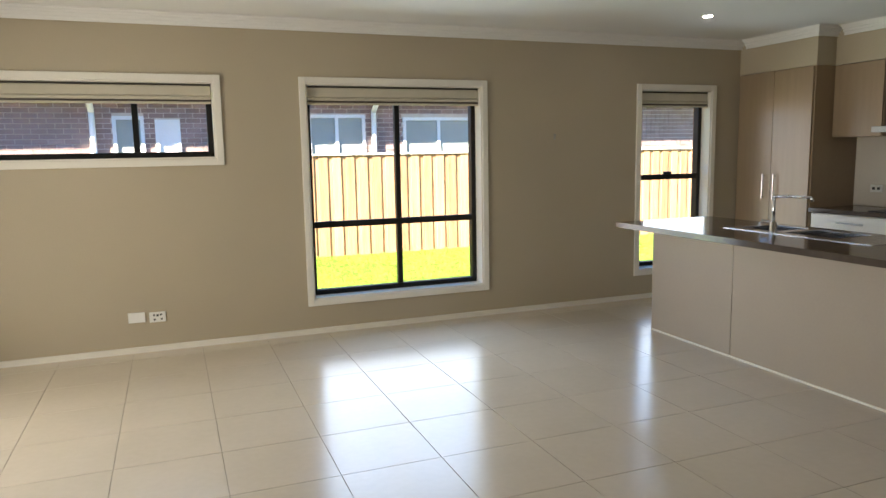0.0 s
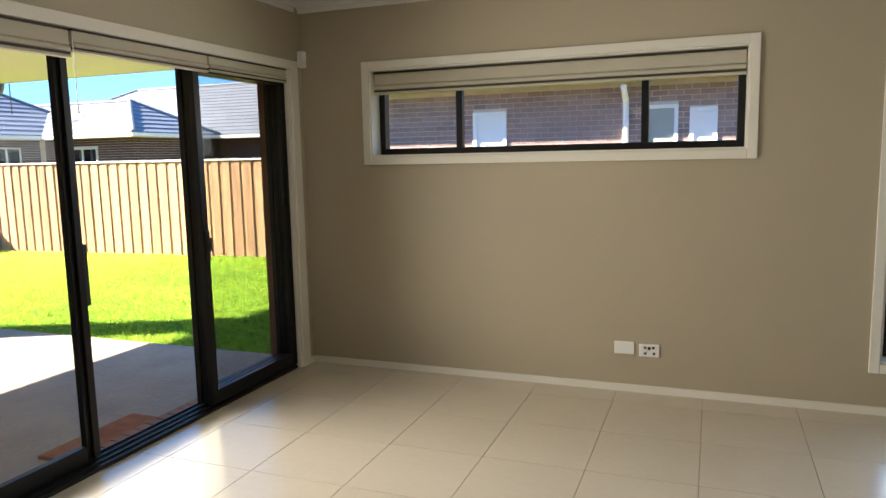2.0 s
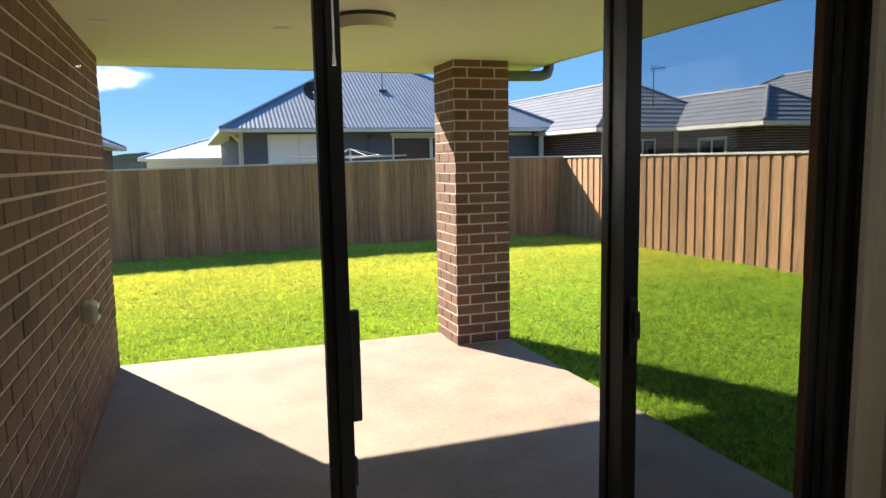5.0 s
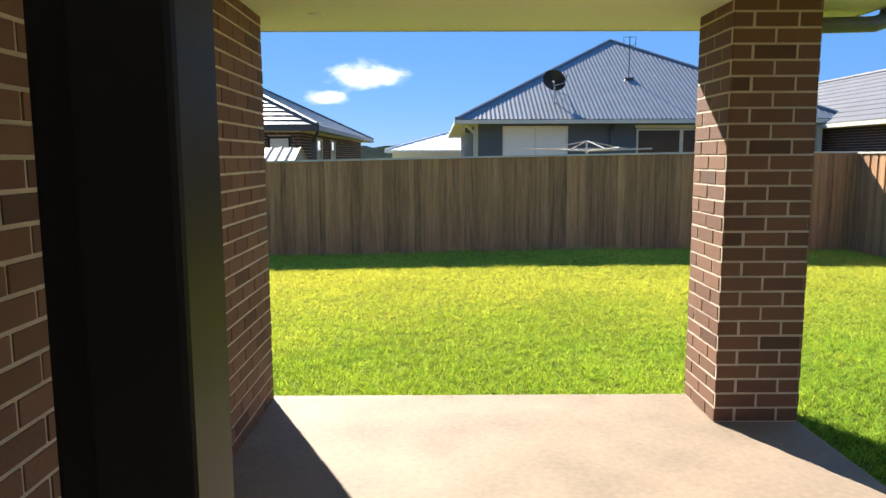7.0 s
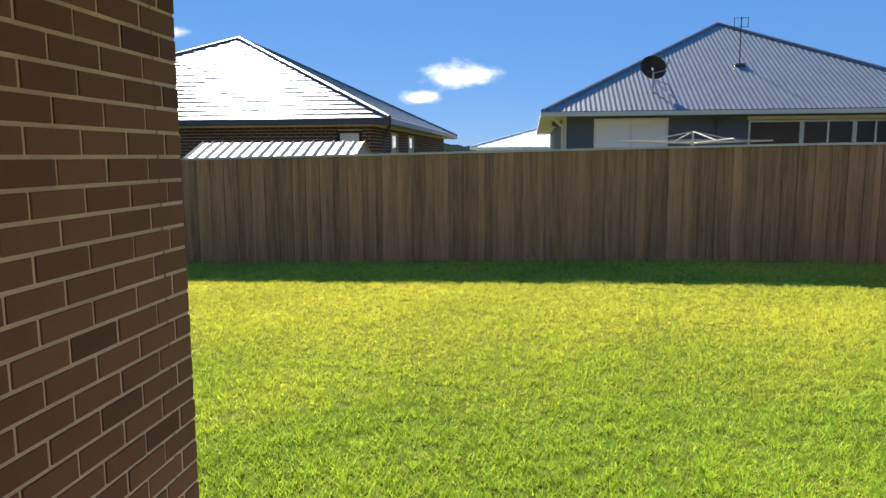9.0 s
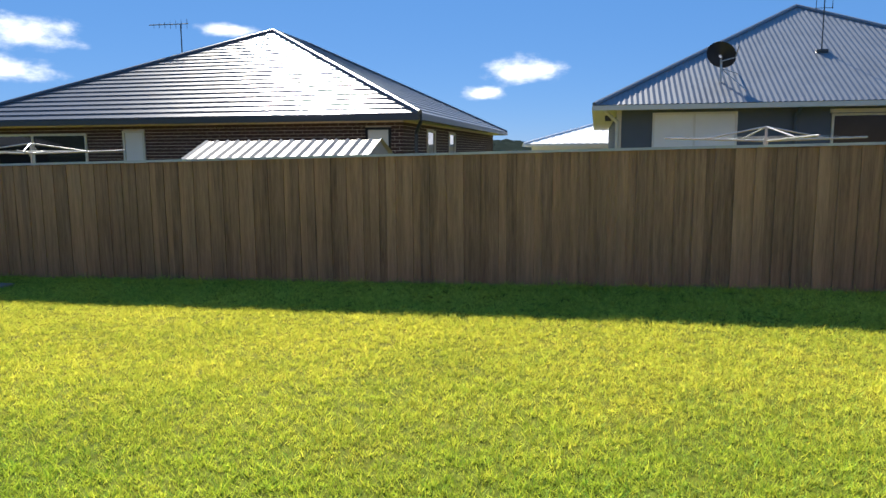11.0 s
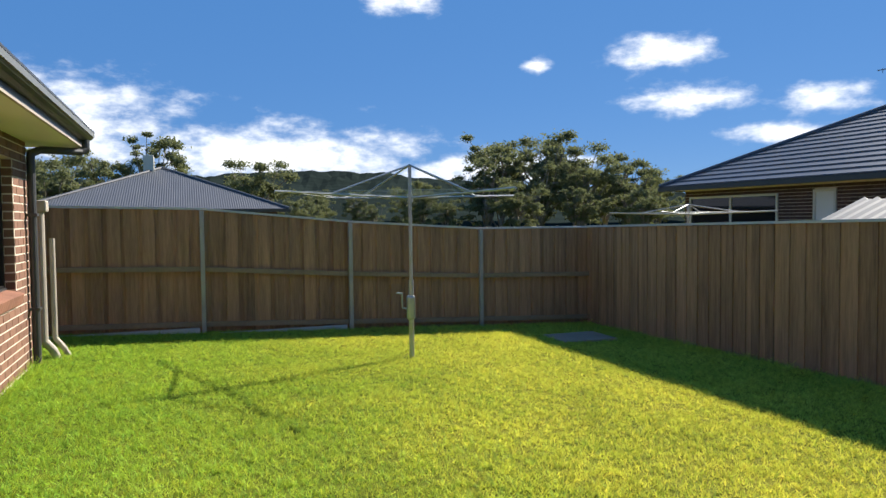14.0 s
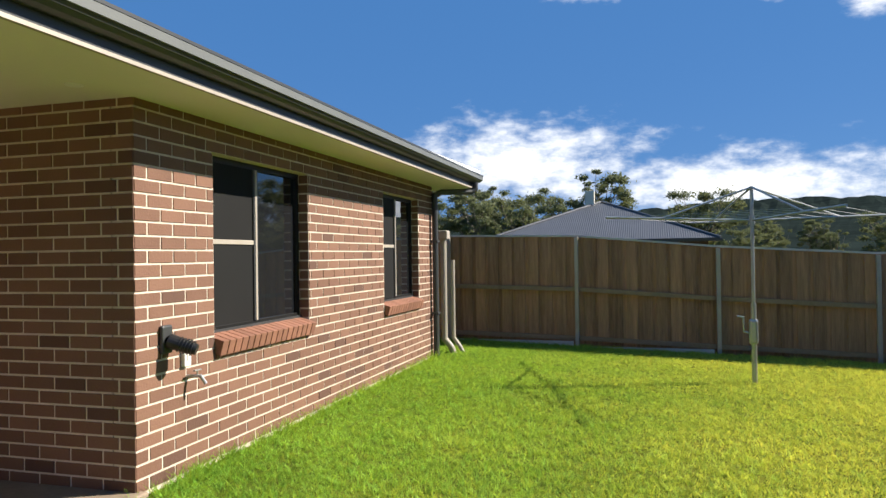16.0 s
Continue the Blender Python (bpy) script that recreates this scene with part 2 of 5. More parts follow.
M_GRASS = leafy(mottled(material("grass_blades", (0.128, 0.385, 0.044), 0.9, vary=0.38, scale=0.6, fine=9, island=0.9, tint=(0.37, 0.62, 0.090), spec=0.1), (1.62, 1.20, 1.55), -7.5, -11.0), 0.40, (1.85, 1.17, 0.80))
M_CHROME = material("chrome", (0.7, 0.7, 0.72), 0.12, metal=1.0, vary=0.03)
M_STEEL = material("galvanised_steel", (0.42, 0.42, 0.41), 0.38, metal=0.7, vary=0.12, scale=7)
M_SINK = material("brushed_sink_steel", (0.62, 0.62, 0.63), 0.22, metal=1.0, vary=0.06, scale=4, fine=60, stretch=(1, 8, 1))
M_WHITE = material("white_plastic", (0.80, 0.79, 0.76), 0.35, vary=0.03)
M_BLACK = material("black_plastic", (0.015, 0.015, 0.016), 0.4, vary=0.1)
M_LAMINATE = material("taupe_laminate", (0.31, 0.225, 0.145), 0.30, vary=0.10, scale=3, fine=40, stretch=(1, 6, 0.5))
M_ISLAND = material("island_panel", (0.36, 0.305, 0.24), 0.42, vary=0.05, scale=2)
M_BENCH = material("dark_stone_benchtop", (0.06, 0.045, 0.038), 0.12, vary=0.3, scale=30, fine=220, spec=0.6)
M_CABWHITE = material("white_cabinet", (0.72, 0.69, 0.63), 0.35, vary=0.03)
M_SPLASH = material("splashback", (0.62, 0.57, 0.50), 0.2, vary=0.04)
M_MAT = material("coir_mat", (0.30, 0.105, 0.035), 0.95, vary=0.35, scale=14, fine=260, bump=0.8)
M_GLASS = glass("window_glass", (0.97, 0.98, 0.98))
M_GLASSDARK = glass("tinted_glass", (0.55, 0.56, 0.56))
M_MESH = bpy.data.materials.new("fly_screen")
M_MESH.use_nodes = True
M_MESH.node_tree.nodes.clear()
M_MESH.node_tree.links.new(M_MESH.node_tree.nodes.new("ShaderNodeBsdfTransparent").outputs[0], M_MESH.node_tree.nodes.new("ShaderNodeOutputMaterial").inputs[0])
M_MESH.node_tree.nodes["Transparent BSDF"].inputs[0].default_value = (0.60, 0.60, 0.58, 1)
M_DARKGLASS = material("dark_window", (0.012, 0.013, 0.015), 0.03, vary=0.1, spec=1.0, coat=1.0)
M_FARGLASS = material("shaded_far_glass", (0.022, 0.018, 0.015), 0.2, vary=0.3, scale=1.5, spec=0.3)
M_PALEPANE = material("pale_blind_behind_glass", (0.36, 0.38, 0.34), 0.12, vary=0.08, scale=1.5)
M_SCREEN = material("security_screen", (0.014, 0.0138, 0.0135), 0.7, vary=0.1, fine=400, spec=0.12)
M_DBRICK = material("neighbour_brick", (0.30, 0.20, 0.17), 0.85, vary=0.35, scale=4, fine=40, island=0.8, tint=(0.42, 0.29, 0.25))
M_ABRICK = material("dark_neighbour_brick", (0.075, 0.04, 0.032), 0.85, vary=0.3, scale=4, fine=30, island=0.6)
M_BLUE = material("blue_grey_render", (0.085, 0.105, 0.135), 0.7, vary=0.08, scale=2)
M_CREAMTRIM = material("cream_gutter", (0.60, 0.57, 0.48), 0.5, vary=0.06)
M_WHITEROOF = material("white_roof_sheet", (0.74, 0.74, 0.74), 0.45, vary=0.05, scale=1)
M_SHED = material("pale_shed_sheet", (0.27, 0.26, 0.24), 0.55, vary=0.08, metal=0.2)
M_LEAF = leafy(material("gum_leaves", (0.12, 0.145, 0.075), 0.8, vary=0.4, scale=0.5, fine=3, island=0.8, tint=(0.27, 0.285, 0.16), spec=0.1), 0.35, (1.1, 1.1, 0.8))
M_BARK = material("pale_bark", (0.24, 0.20, 0.16), 0.9, vary=0.3, scale=3, fine=20, bump=0.3)
M_HILL = material("wooded_hill", (0.016, 0.023, 0.021), 1.0, vary=0.5, scale=0.06, fine=0.45, spec=0.0)
M_LAMP = glow("lamp_light", (1.0, 0.93, 0.82), 9.0)
M_OPAL = material("opal_diffuser", (0.75, 0.72, 0.62), 0.4, vary=0.02)
# near-black colour standing in for the shade of an unlit room
M_ROOMSHADE = material("painted_room_shade", (0.05, 0.045, 0.04), 0.9)


# ---- building helpers ----
def bx(bm, x0, x1, y0, y1, z0, z1, bevel=0.0):
    """A box, optionally with chamfered edges."""
    x0, x1, y0, y1, z0, z1 = min(x0, x1), max(x0, x1), min(y0, y1), max(y0, y1), min(z0, z1), max(z0, z1)
    r = bmesh.ops.create_cube(bm, size=1.0, matrix=Matrix.Translation(((x0 + x1) / 2, (y0 + y1) / 2, (z0 + z1) / 2)) @ Matrix.Diagonal((x1 - x0, y1 - y0, z1 - z0, 1)))
    if bevel:
        edges = list({e for v in r["verts"] for e in v.link_edges})
        bmesh.ops.bevel(bm, geom=edges, offset=bevel, segments=2, affect="EDGES", profile=0.5)
    return bm


def box(*a, bevel=0.0):
    return bx(bmesh.new(), *a, bevel=bevel)


def sheet(*corners):
    """One thin sheet of glass or mesh."""
    bm = bmesh.new()
    bm.faces.new([bm.verts.new(c) for c in corners])
    return bm


def rod(bm, a, b, r, r2=None, seg=10):
    """A round bar from a to b."""
    a, b = Vector(a), Vector(b)
    d = b - a
    m = Matrix.Translation((a + b) / 2) @ d.to_track_quat("Z", "Y").to_matrix().to_4x4()
    bmesh.ops.create_cone(bm, cap_ends=True, segments=seg, radius1=r, radius2=r if r2 is None else r2, depth=d.length, matrix=m)
    return bm


def pipe(points, r, seg=10):
    bm = bmesh.new()
    for a, b in zip(points, points[1:]):
        rod(bm, a, b, r, seg=seg)
    for p in points[1:-1]:
        bmesh.ops.create_uvsphere(bm, u_segments=seg, v_segments=6, radius=r, matrix=Matrix.Translation(p))
    return bm


def mesh_of(name, bm, mat, smooth=False):
    me = bpy.data.meshes.new(name)
    bm.normal_update()
    bm.to_mesh(me)
    bm.free()
    me.materials.append(mat)
    if smooth:
        for p in me.polygons:
            p.use_smooth = True
    return me


def part(name, bm, mat, parent=None, label="", smooth=False):
    """One mesh object, in world coordinates, under a thing or a part."""
    ob = new(name, mesh_of(name, bm, mat, smooth))
    if parent is not None:
        ob.parent = parent
        ob.matrix_parent_inverse = whole(parent).inverted()
    return tagged(ob, label)


def whole(ob):
    return ob.matrix_basis if ob.parent is None else whole(ob.parent) @ ob.matrix_parent_inverse @ ob.matrix_basis


def thing(name, at, label, category, group="", kind=""):
    ob = new(name)
    ob.empty_display_size = 0.1
    ob.matrix_basis = Matrix.Translation(at)
    return tagged(ob, label, category, group, kind)


def structure(name, bm, mat, label="", category=""):
    ob = new(name, mesh_of(name, bm, mat))
    return tagged(ob, label, category, kind="structure")


def holed(bm, axis, u0, u1, z0, z1, w0, w1, holes):
    """A wall slab along x or y between thicknesses w0 and w1, with rectangular openings (u0, u1, z0, z1)."""
    us = sorted({u0, u1, *[h[0] for h in holes], *[h[1] for h in holes]})
    for a, b in zip(us, us[1:]):
        zs, mid = [(z0, z1)], (a + b) / 2
        for h in holes:
            if h[0] < mid < h[1]:
                zs = [(z0, h[2]), (h[3], z1)]
        for c, d in zs:
            if d - c > 1e-4:
                bx(bm, *((a, b, w0, w1) if axis == "x" else (w0, w1, a, b)), c, d)
    return bm


def brick_mesh(name, length, mat, height=0.0765, depth=0.014):
    """One brick face: length along x, proud along +y, chamfered front edge."""
    c, h = 0.003, height
    pts = [(0, 0, 0), (length, 0, 0), (length, 0, h), (0, 0, h), (c, depth, c), (length - c, depth, c), (length - c, depth, h - c), (c, depth, h - c)]
    me = bpy.data.meshes.new(name)
    me.from_pydata(pts, [], [(4, 7, 6, 5), (0, 4, 5, 1), (1, 5, 6, 2), (2, 6, 7, 3), (3, 7, 4, 0)])
    me.materials.append(mat)
    return me


def brickwork(owner, length, rows, frame_m, holes, near, first_half, mat, pitch=0.086):
    """Stretcher bond on a face: frame_m maps (along, out, up) to the world; near: the stretch (u0, u1, z0, z1) whose bricks are single parts."""
    shapes, rest = {}, bmesh.new()
    count = 0
    for r in range(rows):
        z = r * pitch + 0.005
        u = -0.12 if (r + first_half) % 2 else 0.0
        while u < length - 0.012:
            a, b = max(u + 0.005, 0.002), min(u + 0.235, length - 0.002)
            u += 0.24
            segs = [(a, b)]
            for h in holes:
                if h[2] < z + 0.038 < h[3]:
                    cut = []
                    for c, d in segs:
                        if d <= h[0] or c >= h[1]:
                            cut.append((c, d))
                        else:
                            cut += [(c, h[0] - 0.002)] if c < h[0] - 0.03 else []
                            cut += [(h[1] + 0.002, d)] if d > h[1] + 0.03 else []
                    segs = cut
            for c, d in segs:
                if d - c < 0.025:
                    continue
                key = round(d - c, 2)
                if key not in shapes:
                    shapes[key] = brick_mesh("brick", key, mat)
                m = frame_m @ Matrix.Translation((c, random.uniform(-0.0015, 0.0015), z))
                if near[0] <= c <= near[1] and near[2] <= z <= near[3] and count < 300:
                    ob = new("brick", shapes[key])
                    ob.parent = owner
                    ob.matrix_parent_inverse = whole(owner).inverted()
                    ob.matrix_basis = m
                    count += 1
                else:
                    vs = [rest.verts.new(m @ v.co) for v in shapes[key].vertices]
                    for p in shapes[key].polygons:
                        rest.faces.new([vs[i] for i in p.vertices])
    if len(rest.verts):
        ob = part("brickwork", rest, mat, owner)
        tagged(ob, kind="stuff")
    else:
        rest.free()


# ---- levels ----
def ground_z(x, y):
    d = min(max(0.0, -6.6 - x), 9.0)
    return -0.115 - d * (0.010 + 0.0022 * min(max(0.0, 8 - y), 14)) - 0.010 * min(max(0.0, y - 6), 6)


SLAB, SOFFIT, CEIL = -0.07, 2.285, 2.57
IN_N, OUT_N, IN_W, OUT_W = 5.93, 6.19, -2.39, -2.63
WING_X, WING_N, WING_S, EAST, SOUTH = -6.57, 3.07, -2.96, 7.2, -2.96

# ---- ground: one sheet to the horizon ----
gx = [-900, -300, -120, -60, -40, -30, -24, -20] + [-16 + 0.5 * i for i in range(20)] + [-6, -3, 0, 4, 8, 12, 20, 40, 120, 300, 900]
gy = [-900, -300, -120, -60, -40, -30, -20, -12, -8] + [-6 + 0.75 * i for i in range(25)] + [13, 16, 20, 30, 60, 120, 300, 900]
bm = bmesh.new()
grid = [[bm.verts.new((x, y, ground_z(x, y))) for y in gy] for x in gx]
for i in range(len(gx) - 1):
    for j in range(len(gy) - 1):
        bm.faces.new((grid[i][j], grid[i + 1][j], grid[i + 1][j + 1], grid[i][j + 1]))
structure("ground", bm, M_GROUND, "sunlit green and yellowed lawn ground", "ground")

# ---- own house: shell ----
WIN_H = (-1.86, 0.51, 1.485, 2.07)
WIN_B = (1.22, 2.78, 0.29, 2.07)
WIN_K = (4.48, 5.34, 0.29, 2.07)
wins = [WIN_H, WIN_B, WIN_K]
structure("wall_north", holed(bmesh.new(), "x", IN_W, EAST, 0, CEIL, IN_N, 6.06, wins), M_WALL, "taupe painted plaster wall with three windows", "wall")
outer = structure("wall_north_brick", holed(bmesh.new(), "x", OUT_W, EAST + 0.2, -0.14, 2.36, 6.063, OUT_N, wins), M_BRICK, "brown brick outer skin of the house", "wall")
DOOR = (3.13, 5.775, 0.0, 2.09)
structure("wall_west", holed(bmesh.new(), "y", SOUTH + 0.24, IN_N, 0, CEIL, -2.51, IN_W, [DOOR]), M_WALL, "taupe painted wall around the sliding door", "wall")
structure("wall_west_brick", holed(bmesh.new(), "y", WING_N + 0.01, OUT_N - 0.13, -0.12, 2.36, OUT_W, -2.513, [(3.13, 5.74, -0.02, 2.09)]), M_BRICK, "brown brick skin beside the sliding door", "wall")
structure("wall_east", box(6.95, EAST, SOUTH + 0.25, IN_N, 0, CEIL), M_WALL, "taupe painted plaster wall", "wall")
structure("wall_south", box(-6.4, EAST, SOUTH + 0.02, SOUTH + 0.24, -0.1, CEIL), M_WALL, "taupe painted plaster wall", "wall")
structure("ceiling", box(IN_W - 0.1, EAST, SOUTH + 0.2, 6.05, CEIL, CEIL + 0.02), M_CEIL, "white painted plasterboard ceiling", "ceiling")
structure("wing_room_lining", box(-6.40, -2.55, SOUTH + 0.3, 2.9, 2.30, 2.34), M_CEIL, "plain ceiling of the dark wing room", "ceiling")
bm = bmesh.new()
for a in (((-2.39, 7.0, 5.845, 5.93)), ((-2.39, -2.305, -2.7, 5.845))):
    x0, x1, y0, y1 = a
    along_x = (x1 - x0) > (y1 - y0)
    n_steps = 5
    for i in range(n_steps):
        t0, t1 = i / n_steps, (i + 1) / n_steps
        k = 0.085
        if along_x:
            bx(bm, x0, x1, 5.93 - k * t1, 5.93, CEIL - 0.09 * (1 - t0) ** 1.6, CEIL - 0.0005 * i)
        else:
            bx(bm, -2.39, -2.39 + k * t1, y0, y1, CEIL - 0.09 * (1 - t0) ** 1.6, CEIL - 0.0005 * i)
structure("cornice", bm, M_CEIL, "white coved plaster cornice", "cornice")
bm = bmesh.new()
bx(bm, -2.375, 6.0, 5.915, 5.93, 0.0, 0.045)
bx(bm, -2.39, -2.376, 5.861, 5.915, 0.0, 0.045)
bx(bm, -2.39, -2.376, -2.6, 3.06, 0.0, 0.045)
structure("baseboard", bm, M_TRIM, "thin cream painted skirting board", "baseboard")
structure("floor", box(IN_W - 0.12, EAST, SOUTH + 0.2, 6.05, -0.12, -0.004), M_GROUT, "floor slab with grout lines between tiles", "floor")


# ---- windows of the living room ----
def architrave(parent, u0, u1, z0, z1, w, y):
    bm = bmesh.new()
    for a in ((u0 - w, u0, z0 - w, z1 + w), (u1, u1 + w, z0 - w, z1 + w), (u0, u1, z1, z1 + w), (u0, u1, z0 - w, z0)):
        bx(bm, a[0], a[1], y - 0.018, y, a[2], a[3], bevel=0.003)
    return part("window_frame", bm, M_TRIM, parent, "cream painted timber architrave")


def window(index, hole, bars, transom, label):
    u0, u1, z0, z1 = hole
    ob = thing("window_%d" % index, ((u0 + u1) / 2, 6.0, z0), label, "window", kind="structure")
    architrave(ob, u0, u1, z0, z1, 0.052, IN_N)
    bm = bmesh.new()
    for a in ((u0, u0 + 0.012, z0, z1), (u1 - 0.012, u1, z0, z1), (u0 + 0.012, u1 - 0.012, z1 - 0.012, z1), (u0 + 0.012, u1 - 0.012, z0, z0 + 0.014)):
        bx(bm, a[0], a[1], IN_N - 0.004, 6.055, a[2], a[3])
    part("window_reveal", bm, M_TRIM, ob, "cream timber reveal lining")
    bm = bmesh.new()
    f0, f1, f2, f3, s = u0 + 0.012, u1 - 0.012, z0 + 0.014, z1 - 0.012, 0.042
    for a in ((f0, f0 + s, f2, f3), (f1 - s, f1, f2, f3), (f0 + s, f1 - s, f2, f2 + s), (f0 + s, f1 - s, f3 - s, f3)):
        bx(bm, a[0], a[1], 6.05, 6.12, a[2], a[3], bevel=0.003)
    part("sash_frame", bm, M_ALU, ob, "dark aluminium window frame")
    for b in bars:
        part("mullion", box(b - 0.022, b + 0.022, 6.06, 6.11, f2 + s, f3 - s, bevel=0.003), M_ALU, ob)
    for tz in transom:
        part("transom", box(f0 + s, f1 - s, 6.055, 6.112, tz - 0.026, tz + 0.026, bevel=0.003), M_ALU, ob)
    cuts = [f0 + s, *bars, f1 - s]
    for a, b in zip(cuts, cuts[1:]):
        p = part("pane", sheet((a, 6.085, f2 + s), (b, 6.085, f2 + s), (b, 6.085, f3 - s), (a, 6.085, f3 - s)), M_GLASS, ob)
        p.visible_shadow = False
    return ob


window(1, WIN_H, (-1.265, -0.065), (), "wide high window with dark aluminium frame")
window(2, WIN_B, (2.03,), (0.905,), "tall square window with dark aluminium cross bars")
w = window(3, WIN_K, (), (1.21,), "narrow double-hung kitchen window, dark aluminium frame")
part("sash_latch", box(4.86, 4.95, 6.03, 6.055, 1.235, 1.265, bevel=0.006), M_BLACK, w)


def roman_blind(u0, u1, z0, z1, axis, face, label, sign=1):
    """A blind drawn up: three soft folds of cloth above a dark bottom bar."""
    def b4(bm, a, b, w0, w1, c, d, bev):
        lo, hi = face + sign * w0, face + sign * w1
        bx(bm, *((a, b, lo, hi) if axis == "x" else (lo, hi, a, b)), c, d, bevel=bev)
    at = ((u0 + u1) / 2, face, z0) if axis == "x" else (face, (u0 + u1) / 2, z0)
    ob = thing("roman_blind", at, label, "blind", "raised roman blinds")
    h = z1 - z0
    for nm, w0, w1, f0, f1, bev, mt, lab in (
            ("headrail", -0.002, 0.030, 0.93, 1.0, 0.002, M_BLINDBAR, "dark headrail"),
            ("fabric", 0.0, 0.030, 0.40, 0.925, 0.008, M_BLIND, ""),
            ("fold", -0.010, 0.036, 0.21, 0.395, 0.010, M_BLIND, ""),
            ("bottom_bar", -0.001, 0.022, 0.12, 0.205, 0.002, M_BLINDBAR, "dark bottom bar"),
            ("hem", -0.004, 0.026, 0.0, 0.115, 0.004, M_BLIND, "")):
        bm = bmesh.new()
        b4(bm, u0, u1, w0, w1, z0 + h * f0, z0 + h * f1, bev)
        part(nm, bm, mt, ob, lab)
    return ob


for hole in wins:
    roman_blind(hole[0] + 0.016, hole[1] - 0.016, 1.905, 2.055, "x", 5.965, "cream cloth roman blind folded up in a window head")

# ---- sliding door ----
door = thing("door_1", (-2.46, 4.46, 0), "dark aluminium three-panel sliding glass door, middle panel open", "sliding door", kind="structure")
bm = bmesh.new()
for y0, y1, z0, z1 in ((3.075, 3.13, 0, 2.15), (5.775, 5.86, 0, 2.15), (3.13, 5.775, 2.09, 2.15)):
    bx(bm, IN_W, IN_W + 0.018, y0, y1, z0, z1, bevel=0.003)
part("architrave", bm, M_TRIM, door, "cream painted timber architrave")
part("jamb_lining", box(-2.428, IN_W + 0.004, 5.742, 5.774, 0.002, 2.088, bevel=0.002), M_TRIM, door, "cream timber jamb lining")
bm = bmesh.new()
for y0, y1, z0, z1 in ((3.13, 3.155, 0.03, 2.06), (5.715, 5.74, 0.03, 2.06), (3.13, 5.74, 2.06, 2.09), (3.13, 5.74, -0.02, 0.022)):
    bx(bm, -2.56, -2.41, y0, y1, z0, z1, bevel=0.002)
part("door_frame", bm, M_ALU, door)
bm = bmesh.new()
for x in (-2.545, -2.495, -2.445):
    bx(bm, x - 0.003, x + 0.003, 3.16, 5.715, 0.022, 0.032)
part("track", bm, M_ALU, door)


def door_panel(x, y0, y1, stile0, stile1, pane_mat, name="door_panel"):
    bm = bmesh.new()
    for a, b, c, d in ((y0, y0 + stile0, 0.034, 2.055), (y1 - stile1, y1, 0.034, 2.055), (y0 + stile0, y1 - stile1, 0.034, 0.115), (y0 + stile0, y1 - stile1, 1.985, 2.055)):
        bx(bm, x - 0.019, x + 0.019, a, b, c, d, bevel=0.003)
    p = part(name, bm, M_ALU, door)
    g = part("pane", sheet((x, y0 + stile0, 0.115), (x, y1 - stile1, 0.115), (x, y1 - stile1, 1.985), (x, y0 + stile0, 1.985)), pane_mat, p)
    g.visible_shadow = False
    return p


left = door_panel(-2.50, 3.155, 4.04, 0.025, 0.058, M_GLASS)
right = door_panel(-2.525, 4.84, 5.715, 0.05, 0.03, M_GLASS)
slid = door_panel(-2.48, 4.845, 5.713, 0.05, 0.030, M_GLASS)
mesh_door = door_panel(-2.438, 4.84, 5.712, 0.05, 0.030, M_MESH, "screen_panel")
part("interlock", box(-2.480, -2.462, 4.005, 4.043, 0.05, 2.05, bevel=0.003), M_ALU, left)
bm = box(-2.418, -2.404, 4.852, 4.882, 0.90, 1.08, bevel=0.006)
rod(bm, (-2.41, 4.862, 0.995), (-2.388, 4.866, 1.00), 0.009, seg=10)
rod(bm, (-2.388, 4.866, 0.96), (-2.388, 4.866, 1.04), 0.008, seg=10)
part("handle", bm, M_BLACK, mesh_door, "black latch handle")
part("lock_strip", box(-2.492, -2.466, 4.040, 4.068, 0.80, 1.10, bevel=0.005), M_BLACK, left, "black pull handle")
part("lock_tab", box(-2.488, -2.470, 4.03, 4.052, 0.62, 0.70, bevel=0.004), M_BLACK, left)
for y0, y1, low in ((3.150, 4.000, 1.955), (4.015, 4.935, 1.985), (4.945, 5.735, 1.995)):
    roman_blind(y0, y1, low, 2.088, "y", -2.385, "cream cloth roman blind folded up above the sliding door", -1)
part("blind_cord", rod(bmesh.new(), (-2.378, 4.008, 1.74), (-2.378, 4.008, 2.07), 0.0025, seg=6), M_WHITE, door, "white blind cord")
part("cord_weight", rod(bmesh.new(), (-2.378, 4.008, 1.71), (-2.378, 4.008, 1.74), 0.005, 0.003, seg=8), M_WHITE, door)
bm = bmesh.new()
for i in range(60):
    bmesh.ops.create_icosphere(bm, subdivisions=1, radius=0.004, matrix=Matrix.Translation((-2.378, 3.142, 2.05 - 0.028 * i)))
part("blind_chain", bm, M_BLACK, door, "beaded blind chain")
sill = thing("door_sill", (-2.66, 4.46, SLAB), "row of brown bricks on edge under the sliding door", "door sill", kind="structure")
for i in range(31):
    part("brick", box(-2.73, -2.57, 3.14 + 0.086 * i, 3.216 + 0.086 * i, SLAB - 0.02, -0.025, bevel=0.004), M_SILL, sill)

